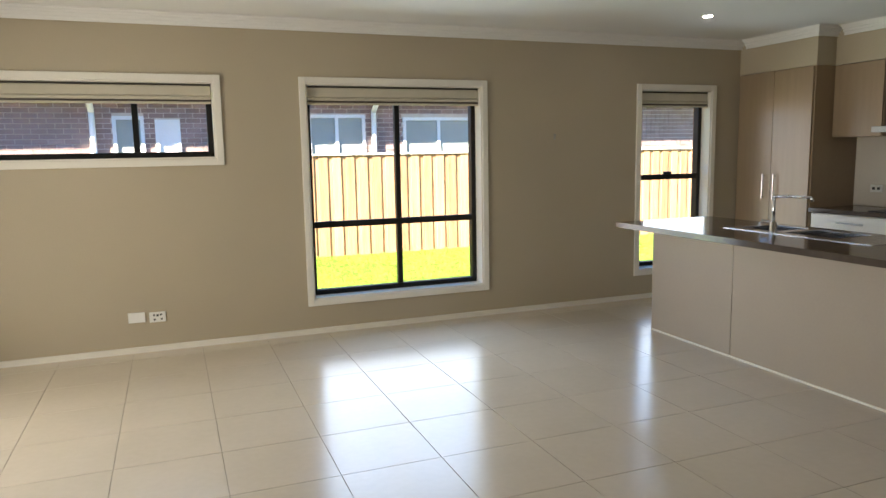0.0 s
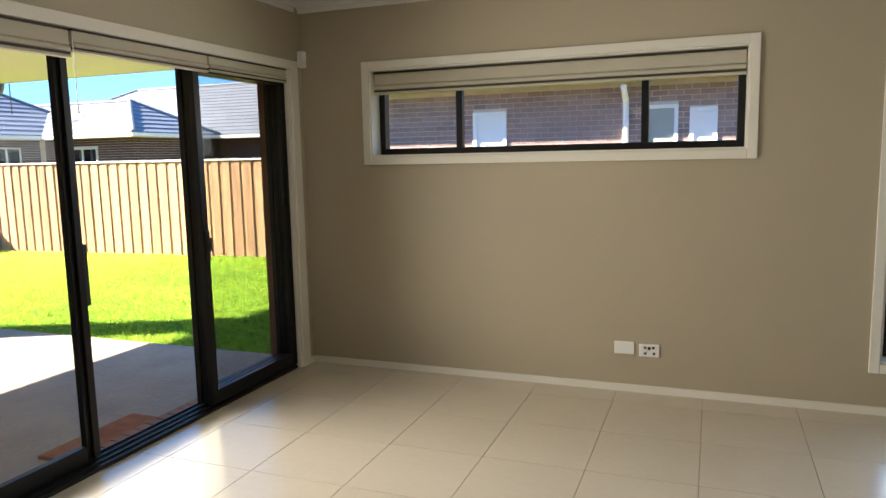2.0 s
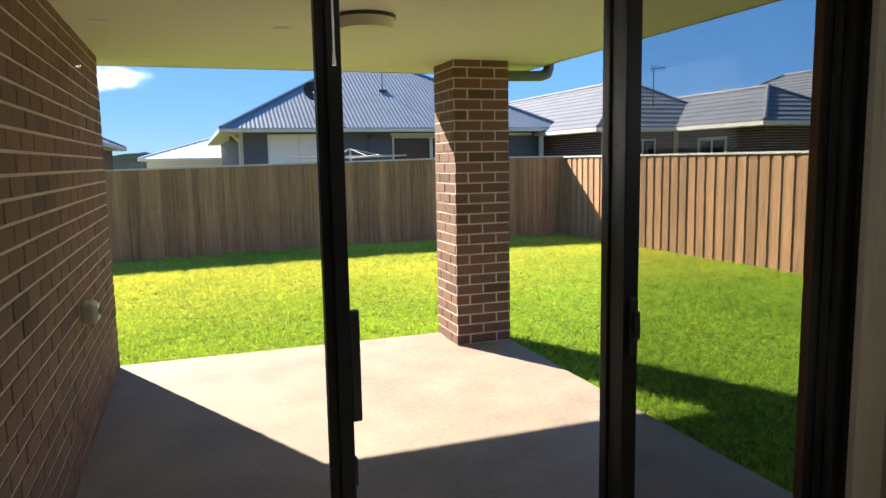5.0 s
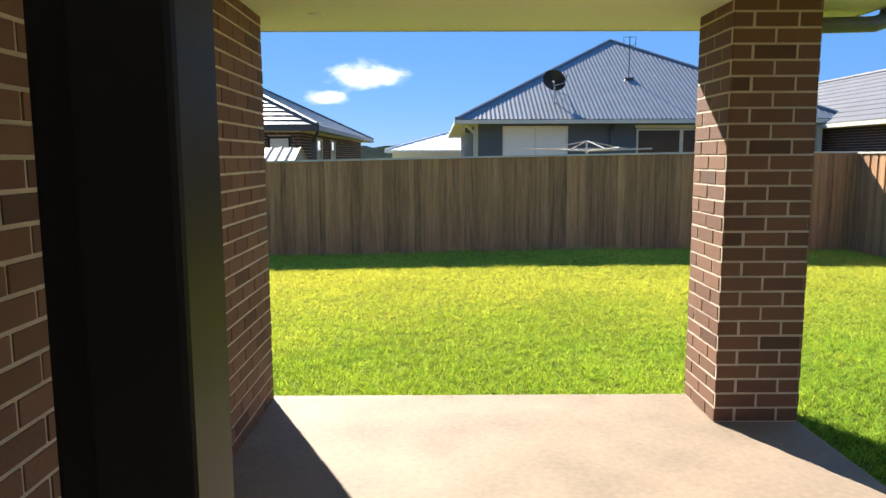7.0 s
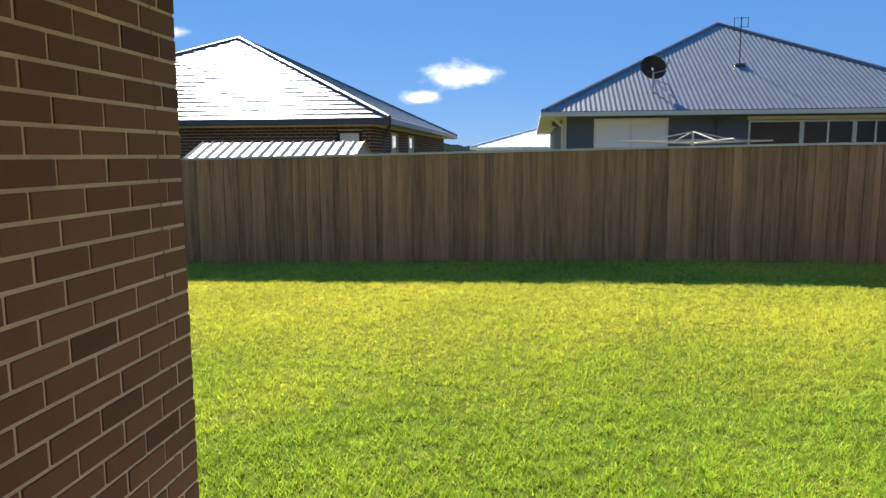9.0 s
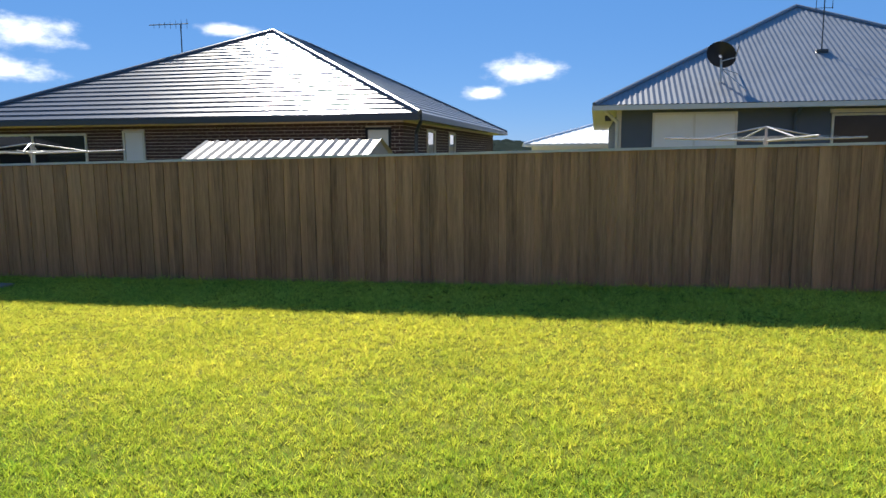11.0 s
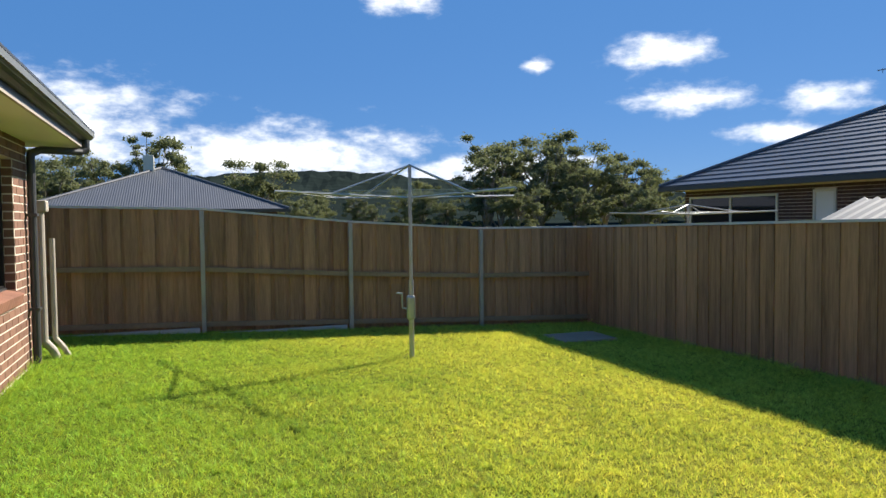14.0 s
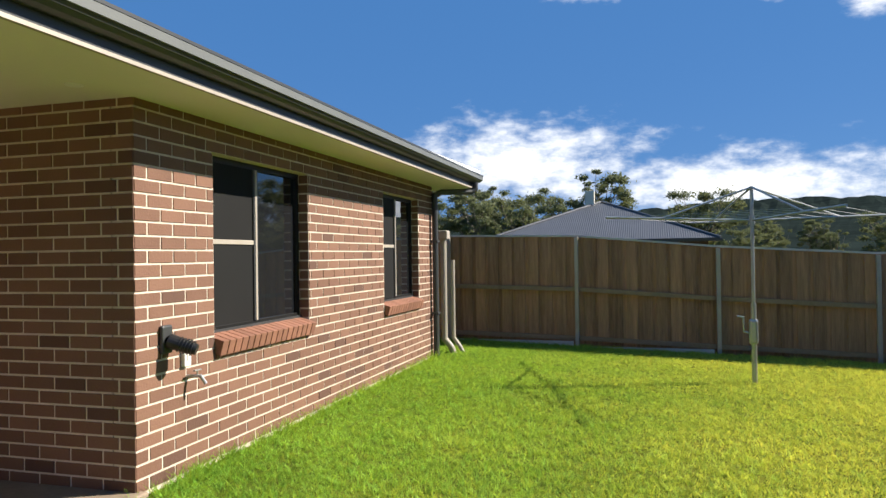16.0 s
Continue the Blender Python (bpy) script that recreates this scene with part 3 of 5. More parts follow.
# ---- living room fixtures ----
def power_point(x0, x1, z0, z1, holes):
    ob = thing("wall_socket", ((x0 + x1) / 2, IN_N - 0.005, z0), "white plastic wall outlet plate on a taupe wall" if holes else "blank white plastic cover plate on a taupe wall", "wall socket")
    part("plate", box(x0, x1, IN_N - 0.010, IN_N, z0, z1, bevel=0.003), M_WHITE, ob)
    for hx, hz, w, h in holes:
        part("port", box(x0 + hx, x0 + hx + w, IN_N - 0.0125, IN_N - 0.0095, z0 + hz, z0 + hz + h, bevel=0.002), M_BLACK, ob)


power_point(-0.215, -0.095, 0.238, 0.318, ())
power_point(-0.065, 0.055, 0.230, 0.310, ((0.028, 0.05, 0.014, 0.014), (0.052, 0.045, 0.016, 0.018), (0.078, 0.052, 0.014, 0.014), (0.030, 0.015, 0.014, 0.014), (0.082, 0.016, 0.014, 0.014)))
pir = thing("motion_sensor_box", (-2.35, 5.90, 2.1), "small white alarm detector in the wall corner", "detector")
part("body", box(-2.385, -2.335, 5.87, 5.925, 2.11, 2.225, bevel=0.012), M_WHITE, pir)
part("lens", box(-2.355, -2.325, 5.862, 5.90, 2.125, 2.16, bevel=0.008), M_TRIM, pir)
hook = thing("picture_hook", (3.52, 5.925, 1.6), "small metal picture hook on the taupe wall", "hook")
part("nail", rod(bmesh.new(), (3.52, 5.93, 1.63), (3.52, 5.905, 1.64), 0.006, seg=8), M_STEEL, hook)
part("plate", box(3.512, 3.528, 5.924, 5.93, 1.60, 1.65, bevel=0.002), M_STEEL, hook)


def downlight(x, y, z, mat, label):
    ob = thing("downlight", (x, y, z), label, "ceiling light", "recessed downlights")
    bm = bmesh.new()
    rod(bm, (x, y, z - 0.006), (x, y, z + 0.002), 0.048, 0.052, seg=24)
    part("rim", bm, M_WHITE, ob, smooth=False)
    part("lamp", rod(bmesh.new(), (x, y, z - 0.009), (x, y, z - 0.004), 0.036, seg=20), mat, ob)


for x, y in ((4.36, 4.9), (4.36, 2.6), (4.36, 0.3)):
    downlight(x, y, CEIL, M_LAMP, "lit recessed downlight in a white ceiling")

# ---- kitchen ----
structure("wall_kitchen", box(6.27, 6.37, -2.6, 5.93, 0.0, CEIL), M_WALL, "taupe painted kitchen wall", "wall")
bm = bmesh.new()
bx(bm, 5.70, 6.27, 5.0, 5.93, 2.225, CEIL), bx(bm, 5.93, 6.27, -2.6, 4.999, 2.225, CEIL)
structure("bulkhead", bm, M_WALL, "plaster bulkhead above the kitchen cupboards", "bulkhead")
bm = bmesh.new()
for i in range(5):
    k, low = 0.085 * (i + 1) / 5, CEIL - 0.09 * (1 - i / 5) ** 1.6
    top = CEIL - 0.0005 * i - 0.0003
    bx(bm, 5.70 - k, 5.70, 5.0 - k, 5.845, low, top)
    bx(bm, 5.701, 5.93, 5.0 - k, 5.0, low, top - 0.0002)
    bx(bm, 5.93 - k, 5.93, -2.6, 4.914, low, top - 0.0004)
structure("cornice_kitchen", bm, M_CEIL, "white coved cornice over the kitchen", "cornice")
pantry = thing("pantry_cupboard", (5.9, 5.45, 0), "tall taupe laminate pantry cupboard with two doors", "cupboard")
part("body", box(5.70, 6.265, 5.00, 5.925, 0.0, 2.222), M_LAMINATE, pantry)
for y0, y1, hy in ((5.465, 5.90, 5.53), (5.015, 5.46, 5.395)):
    d = part("door", box(5.680, 5.699, y0, y1, 0.1, 2.215, bevel=0.002), M_LAMINATE, pantry)
    hm = bmesh.new()
    rod(hm, (5.65, hy, 0.98), (5.65, hy, 1.23), 0.008)
    rod(hm, (5.65, hy, 1.0), (5.682, hy, 1.0), 0.006), rod(hm, (5.65, hy, 1.21), (5.682, hy, 1.21), 0.006)
    part("handle", hm, M_CHROME, d, "slim steel bar handle")
overhead = thing("overhead_cupboard", (6.1, 4.75, 1.57), "taupe laminate overhead kitchen cupboard under the bulkhead", "cupboard")
part("body", box(5.94, 6.268, 4.5, 4.995, 1.57, 2.222), M_LAMINATE, overhead)
part("door", box(5.92, 5.938, 4.505, 4.99, 1.575, 2.218, bevel=0.002), M_LAMINATE, overhead)
hood = thing("range_hood", (6.0, 4.1, 1.6), "stainless steel canopy range hood on the kitchen wall", "range hood")
part("canopy", box(5.78, 6.268, 3.6, 4.49, 1.60, 1.65, bevel=0.004), M_STEEL, hood)
part("flue", box(6.0, 6.268, 3.9, 4.2, 1.651, 2.222, bevel=0.004), M_STEEL, hood)
splash = structure("splashback", box(6.25, 6.268, 1.3, 4.995, 0.93, 1.565), M_SPLASH, "pale glass splashback", "splashback")
socket = part("socket_plate", box(6.24, 6.25, 4.70, 4.82, 1.06, 1.13, bevel=0.003), M_WHITE, splash, "white double outlet")
for sy in (4.735, 4.785):
    part("port", box(6.236, 6.241, sy - 0.014, sy + 0.014, 1.082, 1.108, bevel=0.003), M_BLACK, socket)
base = thing("base_cabinet", (6.0, 4.0, 0), "white kitchen base drawers under a dark benchtop", "cabinet")
part("body", box(5.722, 6.268, 1.4, 4.995, 0.1, 0.884), M_CABWHITE, base)
part("kickboard", box(5.76, 5.78, 1.4, 4.99, 0.0, 0.1), M_LAMINATE, base)
for i in range(4):
    y0, y1 = 4.985 - 0.895 * (i + 1), 4.985 - 0.895 * i - 0.005
    for z0, z1 in ((0.72, 0.880), (0.42, 0.715), (0.11, 0.415)):
        d = part("drawer", box(5.70, 5.720, y0, y1, z0, z1, bevel=0.002), M_CABWHITE, base)
        hm = bmesh.new()
        ym, zm = y1 - 0.42, z1 - 0.07
        rod(hm, (5.672, ym - 0.13, zm), (5.672, ym + 0.13, zm), 0.007)
        rod(hm, (5.672, ym - 0.1, zm), (5.702, ym - 0.1, zm), 0.005), rod(hm, (5.672, ym + 0.1, zm), (5.702, ym + 0.1, zm), 0.005)
        part("handle", hm, M_STEEL, d)
tagged(part("worktop", box(5.675, 6.268, 1.4, 4.995, 0.887, 0.925, bevel=0.004), M_BENCH), "dark speckled stone worktop on white cabinets", "worktop")
hob = thing("cooktop", (5.97, 4.05, 0.925), "black glass cooktop set on the dark worktop", "cooktop")
part("glass_top", box(5.75, 6.2, 3.65, 4.45, 0.9255, 0.934, bevel=0.002), M_BLACK, hob)
island = thing("kitchen_island", (4.2, 3.4, 0), "pale taupe panelled kitchen island", "kitchen island")
for y0, y1 in ((3.972, 4.86), (1.3, 3.968)):
    part("panel", box(3.83, 3.85, y0, y1, 0.006, 0.872, bevel=0.002), M_ISLAND, island)
part("body", box(3.85, 4.42, 1.3, 4.86, 0.004, 0.76), M_ISLAND, island)
bm = bmesh.new()
bx(bm, 3.85, 3.90, 1.3, 4.86, 0.76, 0.872), bx(bm, 4.37, 4.42, 1.3, 4.86, 0.76, 0.872), bx(bm, 3.90, 4.37, 1.3, 3.2, 0.76, 0.872), bx(bm, 3.90, 4.37, 4.2, 4.86, 0.76, 0.872)
part("top_frame", bm, M_ISLAND, island)
part("kickboard", box(3.822, 3.832, 1.3, 4.85, 0.0, 0.012), M_TRIM, island)
SINK = [(3.78, 4.10), (3.30, 3.70)]
bm = bmesh.new()
for x0, x1, y0, y1 in ((3.49, 4.00, 1.25, 4.90), (4.32, 4.45, 1.25, 4.90), (4.00, 4.32, 1.25, 3.30), (4.00, 4.32, 3.70, 3.78), (4.00, 4.32, 4.10, 4.90)):
    bx(bm, x0, x1, y0, y1, 0.874, 0.915)
tagged(part("island_worktop", bm, M_BENCH), "glossy dark stone benchtop on the island", "worktop")
sink = thing("kitchen_sink", (4.15, 3.7, 0.915), "stainless steel double sink set in the benchtop", "sink")
bm = bmesh.new()
for x0, x1, y0, y1 in ((3.90, 4.00, 2.98, 4.15), (4.32, 4.38, 2.98, 4.15), (4.00, 4.32, 2.98, 3.30), (4.00, 4.32, 3.70, 3.78), (4.00, 4.32, 4.10, 4.15)):
    bx(bm, x0, x1, y0, y1, 0.9155, 0.9185)
part("rim", bm, M_SINK, sink)
for y0, y1 in SINK:
    bm = bmesh.new()
    for a in ((4.00, 4.004, y0, y1, 0.775, 0.9175), (4.316, 4.32, y0, y1, 0.775, 0.9175), (4.004, 4.316, y0, y0 + 0.004, 0.775, 0.9175), (4.004, 4.316, y1 - 0.004, y1, 0.775, 0.9175), (4.004, 4.316, y0 + 0.004, y1 - 0.004, 0.775, 0.780)):
        bx(bm, *a)
    b = part("bowl", bm, M_SINK, sink)
    part("drain", rod(bmesh.new(), (4.16, (y0 + y1) / 2, 0.7801), (4.16, (y0 + y1) / 2, 0.784), 0.04, seg=16), M_STEEL, b)
tap = thing("mixer_tap", (4.0, 3.79, 0.918), "chrome square-necked kitchen mixer tap on the sink", "tap")
part("base", rod(bmesh.new(), (4.0, 3.79, 0.917), (4.0, 3.79, 0.985), 0.028, 0.024, seg=20), M_CHROME, tap)
part("spout", pipe([(4.0, 3.79, 0.98), (4.0, 3.79, 1.155), (4.02, 3.70, 1.160), (4.06, 3.55, 1.158), (4.065, 3.535, 1.135)], 0.010), M_CHROME, tap, smooth=True)
part("lever", rod(bmesh.new(), (4.0, 3.81, 0.975), (3.985, 3.88, 0.985), 0.012, 0.008), M_CHROME, tap)

# ---- patio ----
structure("patio_slab", box(-6.62, OUT_W, WING_N - 0.05, 6.21, -0.25, SLAB, bevel=0.012), M_CONC, "pale sandy concrete patio slab", "pavement")
mat = thing("doormat", (-2.83, 4.43, SLAB), "rust-brown coir doormat on the concrete patio", "doormat")
bm = box(-2.98, -2.74, 4.10, 4.76, SLAB, SLAB + 0.022, bevel=0.006)
part("coir_pad", bm, M_MAT, mat)
pillar = thing("brick_pillar", (-6.36, 5.955, SLAB), "square brown brick pillar with pale mortar", "pillar")
part("mortar_core", box(-6.605, -6.120, 5.715, 6.195, SLAB, SOFFIT), M_MORTAR, pillar)
oyster = thing("oyster_light", (-4.64, 4.64, SOFFIT), "round white ceiling light under the patio soffit", "ceiling light")
part("rim", rod(bmesh.new(), (-4.64, 4.64, SOFFIT - 0.02), (-4.64, 4.64, SOFFIT), 0.17, seg=40), M_FASCIA, oyster)
bm = bmesh.new()
rod(bm, (-4.64, 4.64, SOFFIT - 0.075), (-4.64, 4.64, SOFFIT - 0.02), 0.15, 0.165, seg=40)
part("diffuser", bm, M_OPAL, oyster, "opal diffuser")
for x, y in ((-5.10, 4.24), (-5.12, 3.25), (-6.48, 3.42)):
    downlight(x, y, SOFFIT, M_WHITE, "unlit recessed downlight in the patio soffit")

# ---- roof, soffit, gutters ----
EX0, EX1, EY0, EY1 = -7.15, 7.8, -3.52, 6.75
structure("soffit_patio", box(-7.04, OUT_W + 0.01, WING_N - 0.006, 6.64, SOFFIT, SOFFIT + 0.012), M_SOFFIT, "cream painted patio soffit", "soffit")
bm = bmesh.new()
bx(bm, -7.04, WING_X, EY0 + 0.11, WING_N - 0.006, SOFFIT + 0.0005, SOFFIT + 0.0125)
bx(bm, OUT_W + 0.01, EX1 - 0.1, OUT_N - 0.02, 6.64, SOFFIT + 0.0005, SOFFIT + 0.0125)
bx(bm, WING_X, EX1 - 0.1, EY0 + 0.11, WING_S + 0.02, SOFFIT + 0.0005, SOFFIT + 0.0125)
structure("soffit_eaves", bm, M_SOFFIT, "cream painted eaves soffit", "soffit")


def ring(points, x0, x1, y0, y1):
    """A moulding all round a rectangle: points are (outward offset, height) in turn."""
    bm = bmesh.new()
    loops = [[bm.verts.new((cx, cy, z)) for cx, cy in ((x0 - o, y0 - o), (x1 + o, y0 - o), (x1 + o, y1 + o), (x0 - o, y1 + o))] for o, z in points]
    for a, b in zip(loops, loops[1:] + loops[:1]):
        for k in range(4):
            bm.faces.new((a[k], a[(k + 1) % 4], b[(k + 1) % 4], b[k]))
    bmesh.ops.recalc_face_normals(bm, faces=bm.faces)
    return bm


gutter = thing("gutter_house", (-7.05, -3.4, 2.3), "dark metal gutter and fascia along the eaves", "gutter", kind="structure")
FX0, FX1, FY0, FY1 = -7.05, 7.7, -3.42, 6.64
part("fascia_bead", ring([(-0.012, 2.283), (0.014, 2.283), (0.014, 2.303), (-0.012, 2.303)], FX0, FX1, FY0, FY1), M_POST, gutter, "pale metal fascia edge")
part("fascia", ring([(-0.01, 2.303), (0.006, 2.303), (0.006, 2.43), (-0.01, 2.43)], FX0, FX1, FY0, FY1), M_FASCIA, gutter)
part("gutter", ring([(0.007, 2.365), (0.04, 2.362), (0.075, 2.372), (0.10, 2.392), (0.112, 2.415), (0.112, 2.45), (0.10, 2.45), (0.09, 2.41), (0.06, 2.385), (0.007, 2.38)], FX0, FX1, FY0, FY1), M_FASCIA, gutter)
part("lip", ring([(0.113, 2.412), (0.122, 2.412), (0.122, 2.462), (0.104, 2.462), (0.104, 2.451), (0.113, 2.451)], FX0, FX1, FY0, FY1), M_GUTLIP, gutter, "grey rolled gutter front")
part("roof_edge", ring([(0.06, 2.463), (0.125, 2.463), (0.125, 2.482), (0.06, 2.482)], FX0, FX1, FY0, FY1), M_FASCIA, gutter, "dark metal roof edge")


def hip_roof(name, x0, x1, y0, y1, z, slope, style, mat, parent=None, step=None):
    """A hipped roof over a rectangle: tile courses as overlapping steps, or sheet with ribs up the slope."""
    half = min(x1 - x0, y1 - y0) / 2
    bm = bmesh.new()
    for org, along, inward, length in ((Vector((x0, y0, z)), Vector((1, 0, 0)), Vector((0, 1, 0)), x1 - x0), (Vector((x1, y1, z)), Vector((-1, 0, 0)), Vector((0, -1, 0)), x1 - x0), (Vector((x0, y1, z)), Vector((0, -1, 0)), Vector((1, 0, 0)), y1 - y0), (Vector((x1, y0, z)), Vector((0, 1, 0)), Vector((-1, 0, 0)), y1 - y0)):
        def at(u, d, lift=0.0):
            return org + along * u + inward * d + Vector((0, 0, d * slope + lift))
        if style == "tile":
            st = step or 0.30
            d = 0.0
            while d < half - 1e-3:
                e = min(d + st, half)
                q = [at(d, d, 0.045), at(length - d, d, 0.045), at(length - e, e, 0.012), at(e, e, 0.012)]
                lo = [at(d, d, 0.012), at(length - d, d, 0.012)]
                v = [bm.verts.new(p) for p in q]
                if (q[2] - q[3]).length > 1e-3:
                    bm.faces.new(v)
                else:
                    bm.faces.new(v[:3])
                w = [bm.verts.new(p) for p in (*lo, q[1], q[0])]
                bm.faces.new(w)
                d = e
        else:
            st = step or 0.10
            n_ = max(4, int(length / st)) * 2
            prev = None
            for i in range(n_ + 1):
                u = length * i / n_
                dm = min(u, length - u, half)
                lift = 0.012 + (0.018 if i % 2 else 0.0)
                cur = (bm.verts.new(at(u, 0, lift)), bm.verts.new(at(u, dm, lift)))
                if prev:
                    bm.faces.new((prev[0], cur[0], cur[1], prev[1]))
                prev = cur
    bmesh.ops.remove_doubles(bm, verts=bm.verts, dist=0.001)
    ob = part(name, bm, mat, parent)
    # ridge and hip cappings
    long_x = (x1 - x0) >= (y1 - y0)
    a, b = ((x0 + half, (y0 + y1) / 2), (x1 - half, (y0 + y1) / 2)) if long_x else (((x0 + x1) / 2, y0 + half), ((x0 + x1) / 2, y1 - half))
    zt = z + half * slope + 0.03
    lines = [((*a, zt), (*b, zt))] if (Vector(a) - Vector(b)).length > 0.05 else []
    ends = (((x0, y0), a), ((x0, y1), a), ((x1, y0), b), ((x1, y1), b)) if long_x else (((x0, y0), a), ((x1, y0), a), ((x0, y1), b), ((x1, y1), b))
    lines += [((*c, z + 0.03), (*d, zt)) for c, d in ends]
    cap = bmesh.new()
    for p, q in lines:
        rod(cap, p, q, 0.075, seg=8)
    part("ridge_cap", cap, mat, ob)
    return ob


tagged(hip_roof("roof", -7.10, 7.75, -3.47, 6.69, 2.47, 0.41, "sheet", M_ROOFMETAL, step=0.12), "grey ribbed steel hip roof of the house", "roof", kind="structure")

# ---- brick wing ----
WH = 2.36 + 0.05
W1 = (0.83, 2.27, 0.775, 2.064)
W2 = (-2.31, -1.03, 0.775, 2.064)
wing_w = structure("wing_wall_west", holed(bmesh.new(), "y", WING_S + 0.02, WING_N - 0.005, -0.3, SOFFIT, WING_X + 0.005, WING_X + 0.16, [(W[0], W[1], W[2] - 0.12, W[3]) for W in (W1, W2)]), M_MORTAR, "sunlit brown brick wall with two windows", "wall")
wing_n = structure("wing_wall_north", box(WING_X + 0.17, OUT_W, WING_N - 0.15, WING_N - 0.005, -0.3, SOFFIT), M_MORTAR, "shaded brown brick wall beside the patio", "wall")
structure("wing_wall_south", box(WING_X + 0.012, EAST, WING_S, WING_S + 0.015, -0.3, SOFFIT), M_BRICK, "brown brick side wall", "wall")
# added unseen wall behind the wing windows, the room's shade in its colour
structure("wing_back_lining", box(-4.3, -4.25, SOUTH + 0.3, 2.9, -0.1, 2.3), M_ROOMSHADE, "added unseen wing room wall, unlit gloom put into its colour", "wall")


def wing_window(index, hole, label):
    y0, y1, z0, z1 = hole
    mid = (y0 + y1) / 2 + 0.02
    ob = thing("window_%d" % index, (WING_X, mid, z0), label, "window", kind="structure")
    xf = WING_X + 0.10
    bm = bmesh.new()
    s = 0.045
    for a in ((y0, y0 + s, z0, z1), (y1 - s, y1, z0, z1), (y0 + s, y1 - s, z0, z0 + s), (y0 + s, y1 - s, z1 - s, z1)):
        bx(bm, xf, xf + 0.06, *a, bevel=0.003)
    part("window_frame", bm, M_ALU, ob, "dark aluminium frame")
    part("mullion", box(xf - 0.012, xf + 0.05, mid - 0.03, mid + 0.03, z0 + s, z1 - s, bevel=0.003), M_FASCIA, ob)
    part("mullion_face", box(xf - 0.016, xf - 0.012, mid - 0.012, mid + 0.012, z0 + s, z1 - s), M_POST, ob, "pale metal edge strip")
    part("rail", box(xf - 0.008, xf + 0.03, mid + 0.03, y1 - s, 1.42, 1.455, bevel=0.003), M_POST, ob, "grey screen rail")
    part("screen", box(xf + 0.002, xf + 0.006, mid + 0.03, y1 - s, z0 + s, z1 - s), M_SCREEN, ob, "dark security mesh")
    part("pane", box(xf + 0.028, xf + 0.033, y0 + s, mid - 0.03, z0 + s, z1 - s), M_DARKGLASS, ob, "dark reflecting glass")
    part("window_sill", box(xf - 0.02, xf + 0.01, y0, y1, z0 - 0.004, z0 + 0.02), M_FASCIA, ob)
    sl = part("sill", box(WING_X - 0.02, WING_X + 0.1, y0 + 0.004, y1 - 0.004, z0 - 0.125, z0 - 0.10), M_MORTAR, ob)
    n_b = int((y1 - y0) / 0.086)
    me = mesh_of("brick", box(-0.115, 0.115, -0.037, 0.037, -0.055, 0.055, bevel=0.004), M_SILL)
    for i in range(n_b + 1):
        b = new("brick", me)
        b.parent = sl
        b.matrix_parent_inverse = whole(sl).inverted()
        b.matrix_basis = pose(WING_X + 0.055, y0 + 0.04 + (y1 - y0 - 0.08) * i / n_b, z0 - 0.062, 0, -16, 0)
    return ob


wing_window(4, W1, "two-pane dark aluminium window with a sloped brick sill")
wing_window(5, W2, "smaller two-pane dark window with a sloped brick sill")
pipe_g = thing("downpipe", (-6.63, -2.86, -0.1), "dark metal downpipe at the wing corner", "downpipe")
part("pipe", pipe([(-6.63, -2.86, -0.12), (-6.63, -2.86, 2.16), (-6.70, -2.95, 2.21), (-7.05, -3.30, 2.23), (-7.10, -3.34, 2.27), (-7.10, -3.34, 2.37)], 0.042, 12), M_FASCIA, pipe_g)
for z in (0.5, 1.5):
    part("bracket", box(-6.68, -6.58, -2.915, -2.805, z, z + 0.03), M_FASCIA, pipe_g)
pp = thing("downpipe", (-7.05, 6.45, 2.1), "grey metal pipe from the patio gutter into the pillar", "downpipe")
part("pipe", pipe([(-6.36, 6.19, 2.19), (-6.36, 6.62, 2.20), (-6.36, 6.68, 2.22), (-6.36, 6.70, 2.27), (-6.36, 6.70, 2.38)], 0.045, 14), M_GUTLIP, pp)
vents = thing("vent_pipes", (-6.35, -3.5, -0.1), "two grey plastic stand pipes near the fence", "pipe")
part("pipe", pipe([(-6.74, -3.40, -0.15), (-6.70, -3.36, -0.02), (-6.62, -3.30, 0.10), (-6.62, -3.30, 1.55)], 0.045, 12), M_POST, vents)
part("pipe", pipe([(-6.84, -3.56, -0.15), (-6.78, -3.53, -0.02), (-6.70, -3.5, 0.10), (-6.70, -3.5, 1.25)], 0.03, 10), M_POST, vents)
part("cap", box(-6.70, -6.54, -3.38, -3.22, 1.55, 1.68, bevel=0.02), M_POST, vents)
reel = thing("hose_bracket", (-6.6, 2.8, 0.75), "black plastic hose bracket on the brick wall", "bracket")
bm = bmesh.new()
bx(bm, -6.60, -6.57, 2.76, 2.86, 0.72, 0.90, bevel=0.012)
part("back_plate", bm, M_FASCIA, reel)
bm = bmesh.new()
rod(bm, (-6.60, 2.80, 0.80), (-6.76, 2.74, 0.74), 0.05, 0.035, seg=16)
for i in range(5):
    rod(bm, (-6.66 - 0.018 * i, 2.777 - 0.007 * i, 0.777 - 0.0065 * i), (-6.665 - 0.018 * i, 2.775 - 0.007 * i, 0.775 - 0.0065 * i), 0.052, seg=16)
part("cup", bm, M_BLACK, reel)
out = thing("outdoor_socket", (-6.59, 2.61, 0.6), "white weatherproof outdoor outlet on the brick wall", "wall socket")
part("box", box(-6.60, -6.558, 2.575, 2.645, 0.61, 0.73, bevel=0.008), M_WHITE, out)
